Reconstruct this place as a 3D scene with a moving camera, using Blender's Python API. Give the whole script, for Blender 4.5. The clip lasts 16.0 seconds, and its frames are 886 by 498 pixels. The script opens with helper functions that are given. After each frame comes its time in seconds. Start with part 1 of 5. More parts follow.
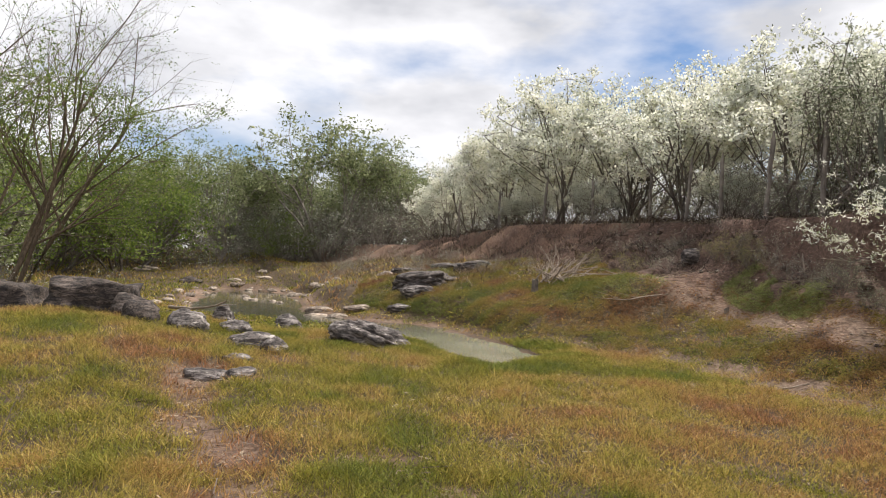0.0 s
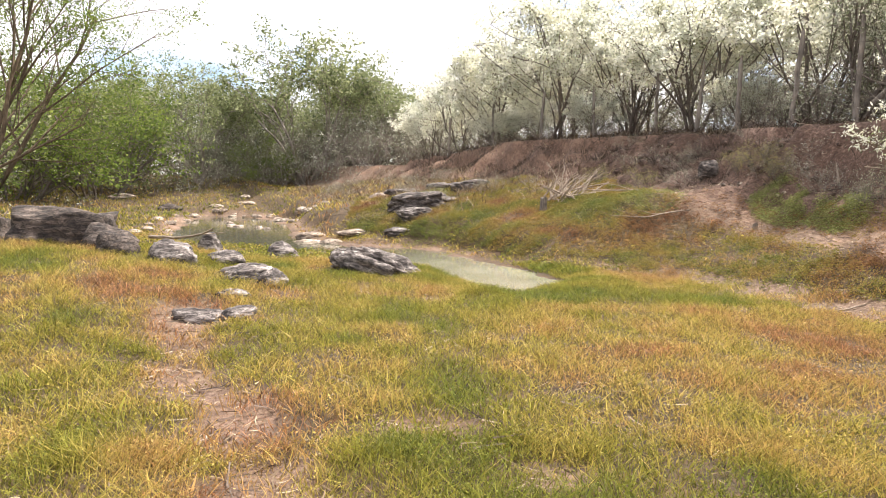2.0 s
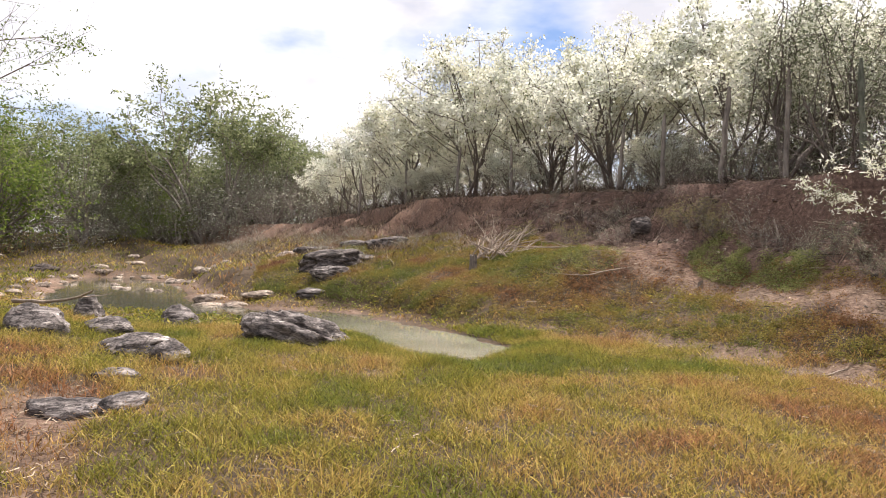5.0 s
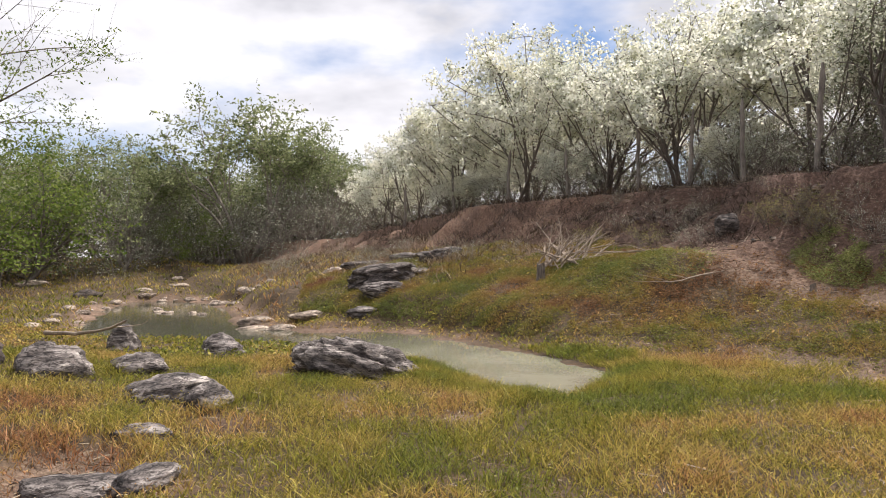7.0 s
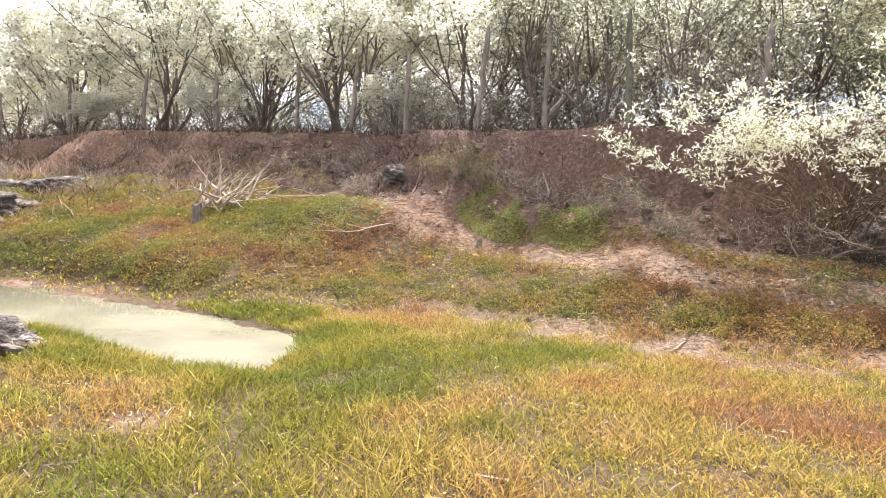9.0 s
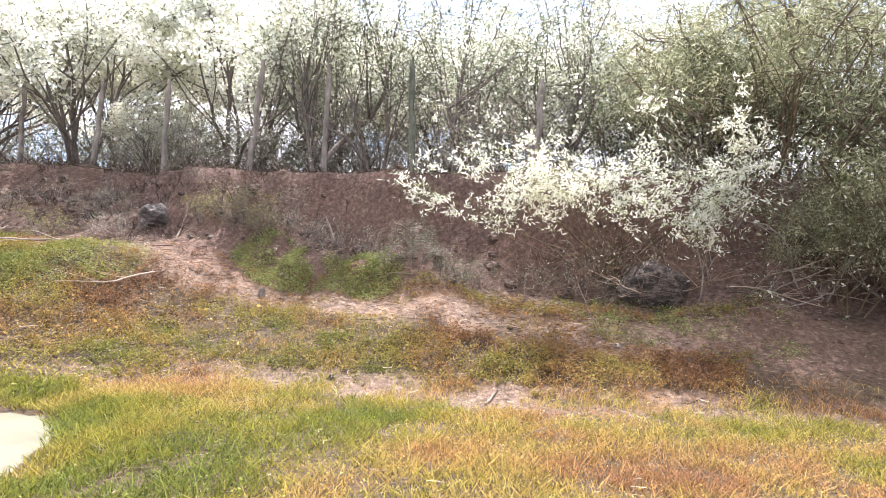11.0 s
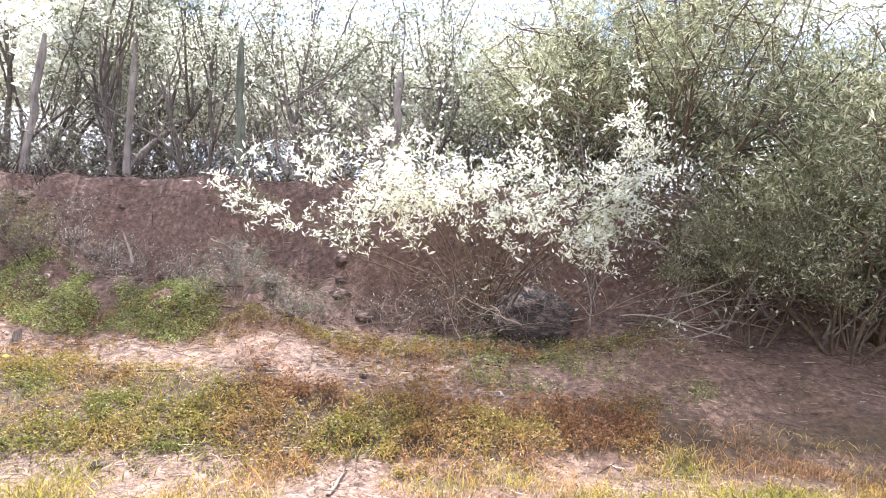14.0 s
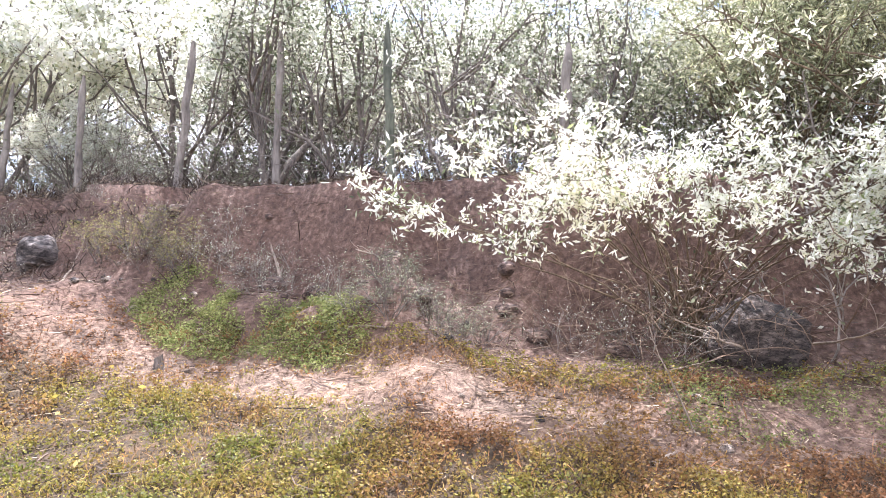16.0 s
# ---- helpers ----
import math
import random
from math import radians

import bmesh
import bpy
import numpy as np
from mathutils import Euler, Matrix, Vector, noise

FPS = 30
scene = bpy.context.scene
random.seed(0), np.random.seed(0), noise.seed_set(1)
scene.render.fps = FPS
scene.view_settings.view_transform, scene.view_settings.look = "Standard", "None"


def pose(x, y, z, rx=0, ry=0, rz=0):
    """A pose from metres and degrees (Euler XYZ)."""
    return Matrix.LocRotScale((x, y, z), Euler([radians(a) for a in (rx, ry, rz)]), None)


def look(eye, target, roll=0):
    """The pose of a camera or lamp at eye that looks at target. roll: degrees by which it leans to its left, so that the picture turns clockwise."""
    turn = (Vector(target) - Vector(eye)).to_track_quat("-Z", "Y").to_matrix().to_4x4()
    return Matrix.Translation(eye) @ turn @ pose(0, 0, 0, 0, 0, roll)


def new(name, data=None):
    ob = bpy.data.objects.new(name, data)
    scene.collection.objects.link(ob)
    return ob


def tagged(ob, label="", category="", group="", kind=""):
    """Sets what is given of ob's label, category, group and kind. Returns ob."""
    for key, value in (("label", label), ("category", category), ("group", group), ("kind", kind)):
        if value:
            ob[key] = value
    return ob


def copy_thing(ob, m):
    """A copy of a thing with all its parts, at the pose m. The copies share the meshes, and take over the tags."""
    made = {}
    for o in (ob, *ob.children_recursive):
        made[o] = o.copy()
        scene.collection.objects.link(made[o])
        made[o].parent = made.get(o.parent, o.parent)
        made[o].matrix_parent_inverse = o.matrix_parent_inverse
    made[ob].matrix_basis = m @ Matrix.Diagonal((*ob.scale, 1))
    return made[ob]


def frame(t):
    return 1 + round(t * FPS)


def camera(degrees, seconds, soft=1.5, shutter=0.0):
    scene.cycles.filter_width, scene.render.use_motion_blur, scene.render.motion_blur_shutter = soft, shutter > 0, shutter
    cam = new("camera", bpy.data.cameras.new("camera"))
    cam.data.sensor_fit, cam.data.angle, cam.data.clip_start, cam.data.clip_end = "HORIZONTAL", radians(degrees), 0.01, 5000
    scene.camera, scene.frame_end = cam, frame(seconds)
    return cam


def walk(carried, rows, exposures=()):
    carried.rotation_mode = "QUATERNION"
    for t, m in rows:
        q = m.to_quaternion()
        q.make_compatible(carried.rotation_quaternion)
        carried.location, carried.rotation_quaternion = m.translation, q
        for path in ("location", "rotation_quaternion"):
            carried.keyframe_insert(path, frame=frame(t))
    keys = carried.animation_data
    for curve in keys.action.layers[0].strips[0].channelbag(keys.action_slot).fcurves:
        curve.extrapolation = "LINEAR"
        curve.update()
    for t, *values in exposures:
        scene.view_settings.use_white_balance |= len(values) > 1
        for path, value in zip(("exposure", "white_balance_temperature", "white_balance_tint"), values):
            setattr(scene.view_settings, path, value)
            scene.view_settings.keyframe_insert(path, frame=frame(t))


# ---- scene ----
cam = camera(65.0, 16.0, 0.95)
PATH = [
    (0, (0.028, -0.058, 1.578), (0.092, 1.941, 1.613), 2.2),
    (0.5, (0.002, 0.292, 1.531), (-0.072, 2.29, 1.548), 1.8),
    (1, (-0.138, 0.59, 1.533), (0.019, 2.583, 1.526), 2.6),
    (1.5, (-0.313, 0.847, 1.491), (-0.338, 2.838, 1.302), 2.0),
    (2, (-0.433, 1.22, 1.51), (-0.31, 3.207, 1.321), 0.9),
    (2.5, (-0.614, 1.478, 1.548), (-0.262, 3.447, 1.535), 0.8),
    (3, (-0.78, 1.763, 1.576), (-0.412, 3.726, 1.473), 2.5),
    (3.2, (-0.79, 1.824, 1.598), (-0.486, 3.799, 1.518), 2.3),
    (5.3, (-0.812, 2.983, 1.359), (-0.386, 4.937, 1.354), 1.5),
    (5.5, (-0.849, 3.117, 1.368), (-0.388, 5.062, 1.297), 3.5),
    (6, (-0.999, 3.504, 1.386), (-0.397, 5.411, 1.366), 1.9),
    (6.5, (-1.029, 3.879, 1.41), (-0.629, 5.838, 1.373), 0.1),
    (7, (-0.98, 4.322, 1.371), (-0.689, 6.3, 1.394), -1.2),
    (7.3, (-1.065, 4.617, 1.391), (-0.534, 6.545, 1.423), 0.5),
    (7.5, (-1.07, 4.788, 1.391), (-0.495, 6.704, 1.352), 0.3),
    (8, (-1.04, 5.147, 1.361), (-0.329, 7.01, 1.204), -0.4),
    (8.5, (-1.021, 5.511, 1.351), (0.018, 7.205, 1.129), -0.9),
    (9, (-1.119, 5.908, 1.367), (0.123, 7.471, 1.239), 2.4),
    (9.2, (-1.15, 6.04, 1.365), (0.109, 7.588, 1.224), 3.1),
    (11.3, (-0.991, 6.868, 1.367), (0.763, 7.826, 1.428), 1.6),
    (11.5, (-0.918, 6.853, 1.355), (0.85, 7.783, 1.429), 1.0),
    (12, (-0.668, 6.943, 1.369), (1.124, 7.828, 1.431), 0.9),
    (12.5, (-0.303, 7.185, 1.325), (1.552, 7.923, 1.447), -0.5),
    (13, (0.128, 7.393, 1.312), (1.931, 8.25, 1.425), 1.2),
    (13.5, (0.561, 7.527, 1.395), (2.402, 8.305, 1.483), 1.8),
    (14, (0.889, 7.775, 1.368), (2.775, 8.429, 1.493), 1.8),
    (14.5, (1.175, 7.876, 1.384), (3.013, 8.647, 1.544), 0.8),
    (15, (1.614, 8.006, 1.358), (3.439, 8.821, 1.433), 0.1),
    (15.5, (2.031, 8.393, 1.372), (3.772, 9.365, 1.52), 3.0),
    (16, (2.204, 8.499, 1.518), (3.89, 9.569, 1.633), 0.7),
]
walk(cam, [(t, look(eye, target, roll)) for t, eye, target, roll in PATH],
     [(0.0, 0.15, 6450, 12), (1.0, 0.35, 6450, 12), (1.5, 1.0, 6650, 14), (2.0, 1.05, 6600, 14), (3.0, 0.75, 6500, 15), (5.5, 0.52, 6500, 17), (6.0, 0.9, 6500, 15), (6.5, 0.92, 6500, 17), (7.0, 0.25, 6450, 15), (7.5, 0.35, 6450, 15),
      (8.0, 1.15, 6450, 15), (9.0, 1.4, 6400, 15), (11.5, 1.6, 5900, 18), (16.0, 1.86, 5700, 20)])

# ---- world, sun ----
SUN_AZ, SUN_EL = 55.0, 64.0      # degrees from +y towards +x, and above the horizon
world = bpy.data.worlds.new("sky")
scene.world = world
world.use_nodes = True
wn, wl = world.node_tree.nodes, world.node_tree.links
wn.clear()
w_out = wn.new("ShaderNodeOutputWorld")
w_bg = wn.new("ShaderNodeBackground")
w_sky = wn.new("ShaderNodeTexSky")
w_sky.sky_type, w_sky.sun_disc = "NISHITA", False
w_sky.sun_elevation, w_sky.sun_rotation = radians(SUN_EL), radians(SUN_AZ)
w_sky.air_density, w_sky.dust_density = 1.0, 0.6
w_gain = wn.new("ShaderNodeMix")
w_gain.data_type, w_gain.blend_type = "RGBA", "MULTIPLY"
w_gain.inputs[0].default_value = 1.0
w_gain.inputs[7].default_value = (0.15, 0.165, 0.185, 1)
w_co = wn.new("ShaderNodeTexCoord")
w_map = wn.new("ShaderNodeMapping")
w_map.inputs["Scale"].default_value = (1.0, 1.0, 2.4)
w_map.inputs["Location"].default_value = (0.35, 0.2, 0.0)
w_n = wn.new("ShaderNodeTexNoise")
w_n.inputs["Scale"].default_value, w_n.inputs["Detail"].default_value, w_n.inputs["Roughness"].default_value = 2.1, 7.0, 0.5
w_ramp = wn.new("ShaderNodeValToRGB")
w_ramp.color_ramp.elements[0].position, w_ramp.color_ramp.elements[1].position = 0.35, 0.49
w_n2 = wn.new("ShaderNodeTexNoise")
w_n2.inputs["Scale"].default_value, w_n2.inputs["Detail"].default_value = 3.4, 5.0
w_shade = wn.new("ShaderNodeValToRGB")
w_shade.color_ramp.elements[0].color, w_shade.color_ramp.elements[0].position = (1.08, 1.10, 1.15, 1), 0.36
w_shade.color_ramp.elements[1].color, w_shade.color_ramp.elements[1].position = (1.7, 1.7, 1.72, 1), 0.54
w_mix = wn.new("ShaderNodeMix")
w_mix.data_type = "RGBA"
wl.new(w_co.outputs["Generated"], w_map.inputs["Vector"])
wl.new(w_map.outputs[0], w_n.inputs["Vector"])
wl.new(w_map.outputs[0], w_n2.inputs["Vector"])
wl.new(w_n.outputs["Fac"], w_ramp.inputs[0])
wl.new(w_n2.outputs["Fac"], w_shade.inputs[0])
wl.new(w_sky.outputs[0], w_gain.inputs[6])
wl.new(w_ramp.outputs[0], w_mix.inputs[0])
wl.new(w_gain.outputs[2], w_mix.inputs[6])
wl.new(w_shade.outputs[0], w_mix.inputs[7])
wl.new(w_mix.outputs[2], w_bg.inputs["Color"])
w_bg.inputs["Strength"].default_value = 0.56
wl.new(w_bg.outputs[0], w_out.inputs["Surface"])

sun_data = bpy.data.lights.new("sun", "SUN")
sun_data.energy, sun_data.angle, sun_data.color = 5.0, radians(0.6), (1.0, 0.95, 0.86)
sun = new("sun", sun_data)
az, el = radians(SUN_AZ), radians(SUN_EL)
sun.matrix_world = look((30 * math.sin(az) * math.cos(el), 30 * math.cos(az) * math.cos(el), 30 * math.sin(el) + 5), (0, 0, 5))


# ---- materials ----
def material(name):
    m = bpy.data.materials.new(name)
    m.use_nodes = True
    nt = m.node_tree
    return m, nt.nodes, nt.links, nt.nodes["Principled BSDF"]


def ramp(nodes, stops):
    r = nodes.new("ShaderNodeValToRGB")
    while len(r.color_ramp.elements) < len(stops):
        r.color_ramp.elements.new(0.5)
    for e, (p, c) in zip(r.color_ramp.elements, stops):
        e.position, e.color = p, (*c, 1)
    return r


def noise_node(nodes, links, scale, detail=4.0, rough=0.55, vector=None):
    n = nodes.new("ShaderNodeTexNoise")
    n.inputs["Scale"].default_value, n.inputs["Detail"].default_value, n.inputs["Roughness"].default_value = scale, detail, rough
    if vector is not None:
        links.new(vector, n.inputs["Vector"])
    return n


def mixer(nodes, links, fac, a, b, blend="MIX"):
    m = nodes.new("ShaderNodeMix")
    m.data_type, m.blend_type = "RGBA", blend
    for value, slot in ((fac, 0), (a, 6), (b, 7)):
        if hasattr(value, "links"):
            links.new(value, m.inputs[slot])
        elif slot == 0:
            m.inputs[0].default_value = value
        else:
            m.inputs[slot].default_value = (*value, 1)
    return m.outputs[2]


def bumped(nodes, links, bsdf, height, strength, distance):
    b = nodes.new("ShaderNodeBump")
    b.inputs["Strength"].default_value, b.inputs["Distance"].default_value = strength, distance
    links.new(height, b.inputs["Height"])
    links.new(b.outputs[0], bsdf.inputs["Normal"])


def leaf_material(name, stops, through_light=0.35, rough=0.75):
    """Thin leaves: each leaf takes its own tone, and lets part of the light through."""
    m, n, l, b = material(name)
    geo = n.new("ShaderNodeNewGeometry")
    r = ramp(n, stops)
    l.new(geo.outputs["Random Per Island"], r.inputs[0])
    col = r.outputs[0]
    big = noise_node(n, l, 0.9, 3.0, vector=geo.outputs["Position"])
    shade = ramp(n, ((0.35, (0.72, 0.74, 0.70)), (0.65, (1.15, 1.12, 1.05))))
    l.new(big.outputs["Fac"], shade.inputs[0])
    col = mixer(n, l, 1.0, col, shade.outputs[0], "MULTIPLY")
    l.new(col, b.inputs["Base Color"])
    b.inputs["Roughness"].default_value = rough
    b.inputs["Specular IOR Level"].default_value = 0.15
    t = n.new("ShaderNodeBsdfTranslucent")
    l.new(col, t.inputs["Color"])
    mix = n.new("ShaderNodeMixShader")
    mix.inputs[0].default_value = through_light
    l.new(b.outputs[0], mix.inputs[1])
    l.new(t.outputs[0], mix.inputs[2])
    l.new(mix.outputs[0], n["Material Output"].inputs["Surface"])
    return m


def bark_material(name, dark, light, scale=9.0):
    m, n, l, b = material(name)
    geo = n.new("ShaderNodeNewGeometry")
    mp = n.new("ShaderNodeMapping")
    mp.inputs["Scale"].default_value = (1, 1, 0.25)
    l.new(geo.outputs["Position"], mp.inputs["Vector"])
    a = noise_node(n, l, scale * 4, 6.0, 0.65, mp.outputs[0])
    c = noise_node(n, l, scale * 0.3, 3.0, 0.5, geo.outputs["Position"])
    r = ramp(n, ((0.3, dark), (0.7, light)))
    l.new(a.outputs["Fac"], r.inputs[0])
    r2 = ramp(n, ((0.3, (0.7, 0.68, 0.66)), (0.7, (1.2, 1.18, 1.12))))
    l.new(c.outputs["Fac"], r2.inputs[0])
    l.new(mixer(n, l, 1.0, r.outputs[0], r2.outputs[0], "MULTIPLY"), b.inputs["Base Color"])
    b.inputs["Roughness"].default_value = 0.9
    bumped(n, l, b, a.outputs["Fac"], 0.6, 0.02)
    return m


def ground_material():
    m, n, l, b = material("soil")
    geo = n.new("ShaderNodeNewGeometry")
    att = n.new("ShaderNodeAttribute")
    att.attribute_name = "cover"
    sep = n.new("ShaderNodeSeparateColor")
    l.new(att.outputs["Color"], sep.inputs[0])
    pos = geo.outputs["Position"]
    n1, n2, n3 = noise_node(n, l, 1.3, 5, 0.6, pos), noise_node(n, l, 14.0, 6, 0.65, pos), noise_node(n, l, 70.0, 3, 0.6, pos)
    soil = ramp(n, ((0.3, (0.11, 0.062, 0.042)), (0.5, (0.215, 0.128, 0.088)), (0.72, (0.36, 0.24, 0.175))))
    l.new(n2.outputs["Fac"], soil.inputs[0])
    # dark red soil of the cut; also paints shade below the end bushes
    red_and_shade = ramp(n, ((0.3, (0.058, 0.034, 0.026)), (0.52, (0.155, 0.093, 0.070)), (0.75, (0.31, 0.21, 0.165))))
    l.new(n2.outputs["Fac"], red_and_shade.inputs[0])
    turf = ramp(n, ((0.3, (0.035, 0.024, 0.013)), (0.5, (0.085, 0.055, 0.026)), (0.7, (0.16, 0.09, 0.042))))
    l.new(n2.outputs["Fac"], turf.inputs[0])
    pale = ramp(n, ((0.3, (0.12, 0.08, 0.057)), (0.5, (0.26, 0.185, 0.133)), (0.7, (0.43, 0.325, 0.245))))
    l.new(n2.outputs["Fac"], pale.inputs[0])
    c = mixer(n, l, sep.outputs[0], soil.outputs[0], red_and_shade.outputs[0])
    c = mixer(n, l, sep.outputs[1], c, turf.outputs[0])
    c = mixer(n, l, sep.outputs[2], c, pale.outputs[0])
    tone = ramp(n, ((0.3, (0.60, 0.60, 0.60)), (0.7, (1.02, 1.0, 0.96))))
    l.new(n1.outputs["Fac"], tone.inputs[0])
    c = mixer(n, l, 1.0, c, tone.outputs[0], "MULTIPLY")
    grit = ramp(n, ((0.35, (0.8, 0.8, 0.8)), (0.7, (1.2, 1.2, 1.2))))
    l.new(n3.outputs["Fac"], grit.inputs[0])
    c = mixer(n, l, 1.0, c, grit.outputs[0], "MULTIPLY")
    l.new(c, b.inputs["Base Color"])
    b.inputs["Roughness"].default_value = 0.95
    bumped(n, l, b, n2.outputs["Fac"], 0.7, 0.06)
    return m


GRASS_TONES = ((0.0, (0.175, 0.205, 0.04)), (0.3, (0.255, 0.24, 0.04)), (0.52, (0.43, 0.345, 0.095)), (0.76, (0.44, 0.28, 0.105)), (1.0, (0.34, 0.17, 0.09)))


def grass_material(name="grass_blades", tones=GRASS_TONES, low=0.34, high=1.52):
    m, n, l, b = material(name)
    att = n.new("ShaderNodeAttribute")
    att.attribute_name = "tone"
    geo = n.new("ShaderNodeNewGeometry")
    r = ramp(n, tones)
    l.new(att.outputs["Fac"], r.inputs[0])
    v = ramp(n, ((0.0, (low, low, low * 0.95)), (1.0, (high, high * 0.98, high * 0.91))))
    l.new(geo.outputs["Random Per Island"], v.inputs[0])
    col = mixer(n, l, 1.0, r.outputs[0], v.outputs[0], "MULTIPLY")
    l.new(col, b.inputs["Base Color"])
    b.inputs["Roughness"].default_value = 0.6
    b.inputs["Specular IOR Level"].default_value = 0.25
    t = n.new("ShaderNodeBsdfTranslucent")
    l.new(col, t.inputs["Color"])
    mix = n.new("ShaderNodeMixShader")
    mix.inputs[0].default_value = 0.4
    l.new(b.outputs[0], mix.inputs[1])
    l.new(t.outputs[0], mix.inputs[2])
    l.new(mix.outputs[0], n["Material Output"].inputs["Surface"])
    return m


def rock_material(name, dark, mid, light):
    m, n, l, b = material(name)
    co = n.new("ShaderNodeTexCoord")
    geo = n.new("ShaderNodeNewGeometry")
    mp = n.new("ShaderNodeMapping")
    mp.inputs["Scale"].default_value = (1.2, 3.0, 4.5)
    mp.inputs["Rotation"].default_value = (0.3, 0.45, 0.2)
    l.new(co.outputs["Object"], mp.inputs["Vector"])
    strata = noise_node(n, l, 3.0, 7, 0.68, mp.outputs[0])
    blot = noise_node(n, l, 4.0, 5, 0.6, co.outputs["Object"])
    fine = noise_node(n, l, 60.0, 3, 0.6, co.outputs["Object"])
    r = ramp(n, ((0.36, dark), (0.5, mid), (0.66, light)))
    l.new(strata.outputs["Fac"], r.inputs[0])
    r2 = ramp(n, ((0.35, (0.55, 0.53, 0.52)), (0.65, (1.25, 1.22, 1.18))))
    l.new(blot.outputs["Fac"], r2.inputs[0])
    c = mixer(n, l, 1.0, r.outputs[0], r2.outputs[0], "MULTIPLY")
    seam = noise_node(n, l, 5.5, 4, 0.6, mp.outputs[0])
    r4 = ramp(n, ((0.455, (1, 1, 1)), (0.49, (0.12, 0.11, 0.11)), (0.51, (0.12, 0.11, 0.11)), (0.545, (1, 1, 1))))
    l.new(seam.outputs["Fac"], r4.inputs[0])
    c = mixer(n, l, 0.85, c, r4.outputs[0], "MULTIPLY")
    r3 = ramp(n, ((0.3, (0.8, 0.8, 0.8)), (0.7, (1.2, 1.2, 1.2))))
    l.new(fine.outputs["Fac"], r3.inputs[0])
    l.new(mixer(n, l, 1.0, c, r3.outputs[0], "MULTIPLY"), b.inputs["Base Color"])
    b.inputs["Roughness"].default_value = 0.88
    bumped(n, l, b, strata.outputs["Fac"], 0.9, 0.06)
    return m


def water_material():
    m, n, l, b = material("muddy_water")
    geo = n.new("ShaderNodeNewGeometry")
    big = noise_node(n, l, 0.8, 4, 0.55, geo.outputs["Position"])
    scum = noise_node(n, l, 26.0, 4, 0.7, geo.outputs["Position"])
    r = ramp(n, ((0.35, (0.19, 0.183, 0.14)), (0.65, (0.29, 0.28, 0.218))))
    l.new(big.outputs["Fac"], r.inputs[0])
    xyz = n.new("ShaderNodeSeparateXYZ")
    l.new(geo.outputs["Position"], xyz.inputs[0])
    # same water farther off: colour darkened to paint in the trees it mirrors
    clear = n.new("ShaderNodeMapRange")
    clear.inputs["From Min"].default_value, clear.inputs["From Max"].default_value = 15.5, 18.5
    l.new(xyz.outputs["Y"], clear.inputs["Value"])
    # milky silt near, painted dark reflection far
    silt_and_reflection = mixer(n, l, clear.outputs[0], r.outputs[0], (0.085, 0.085, 0.06))
    s = ramp(n, ((0.60, (0, 0, 0)), (0.68, (1, 1, 1))))
    l.new(scum.outputs["Fac"], s.inputs[0])
    l.new(mixer(n, l, 0.6, silt_and_reflection, mixer(n, l, s.outputs[0], silt_and_reflection, (0.36, 0.35, 0.27))), b.inputs["Base Color"])
    b.inputs["Roughness"].default_value = 0.06
    rip = noise_node(n, l, 9.0, 3, 0.5, geo.outputs["Position"])
    bumped(n, l, b, rip.outputs["Fac"], 0.08, 0.02)
    return m


def plain_material(name, a, c, rough=0.8, metal=0.0, scale=20.0):
    m, n, l, b = material(name)
    co = n.new("ShaderNodeTexCoord")
    k = noise_node(n, l, scale, 5, 0.6, co.outputs["Object"])
    r = ramp(n, ((0.3, a), (0.7, c)))
    l.new(k.outputs["Fac"], r.inputs[0])
    l.new(r.outputs[0], b.inputs["Base Color"])
    b.inputs["Roughness"].default_value, b.inputs["Metallic"].default_value = rough, metal
    return m


SOIL = ground_material()
GRASS = grass_material()
ROCK_GREY = rock_material("weathered_grey_rock", (0.030, 0.026, 0.025), (0.19, 0.165, 0.155), (0.50, 0.46, 0.43))
ROCK_PALE = rock_material("pale_stone", (0.16, 0.12, 0.09), (0.42, 0.34, 0.27), (0.62, 0.54, 0.45))
ROCK_LEDGE = rock_material("dark_ledge_rock", (0.025, 0.021, 0.019), (0.12, 0.10, 0.092), (0.34, 0.30, 0.27))
CLOD = rock_material("dry_clod", (0.06, 0.038, 0.03), (0.17, 0.11, 0.085), (0.33, 0.235, 0.185))
ROCK_BROWN = rock_material("brown_rock", (0.022, 0.018, 0.016), (0.085, 0.066, 0.056), (0.21, 0.17, 0.145))
WATER = water_material()
BARK_DARK = bark_material("dark_bark", (0.06, 0.05, 0.044), (0.24, 0.205, 0.18))
BARK_GREY = bark_material("grey_bark", (0.13, 0.11, 0.10), (0.38, 0.34, 0.30))
BARK_BROWN = bark_material("brown_bark", (0.055, 0.038, 0.022), (0.19, 0.14, 0.09))
DEAD_WOOD = bark_material("dead_wood", (0.17, 0.13, 0.10), (0.46, 0.38, 0.31), 6.0)
POST_WOOD = bark_material("weathered_post_wood", (0.11, 0.095, 0.085), (0.33, 0.295, 0.265), 4.0)
POST_GREEN = bark_material("mossy_post_wood", (0.06, 0.07, 0.05), (0.20, 0.21, 0.16), 4.0)
WIRE = plain_material("rusty_wire", (0.12, 0.09, 0.07), (0.26, 0.22, 0.20), 0.6, 0.7)
BLOSSOM = leaf_material("cream_blossom", ((0.0, (0.36, 0.39, 0.24)), (0.14, (0.70, 0.71, 0.61)), (0.6, (0.85, 0.85, 0.79)), (1.0, (0.90, 0.90, 0.88))), 0.62)
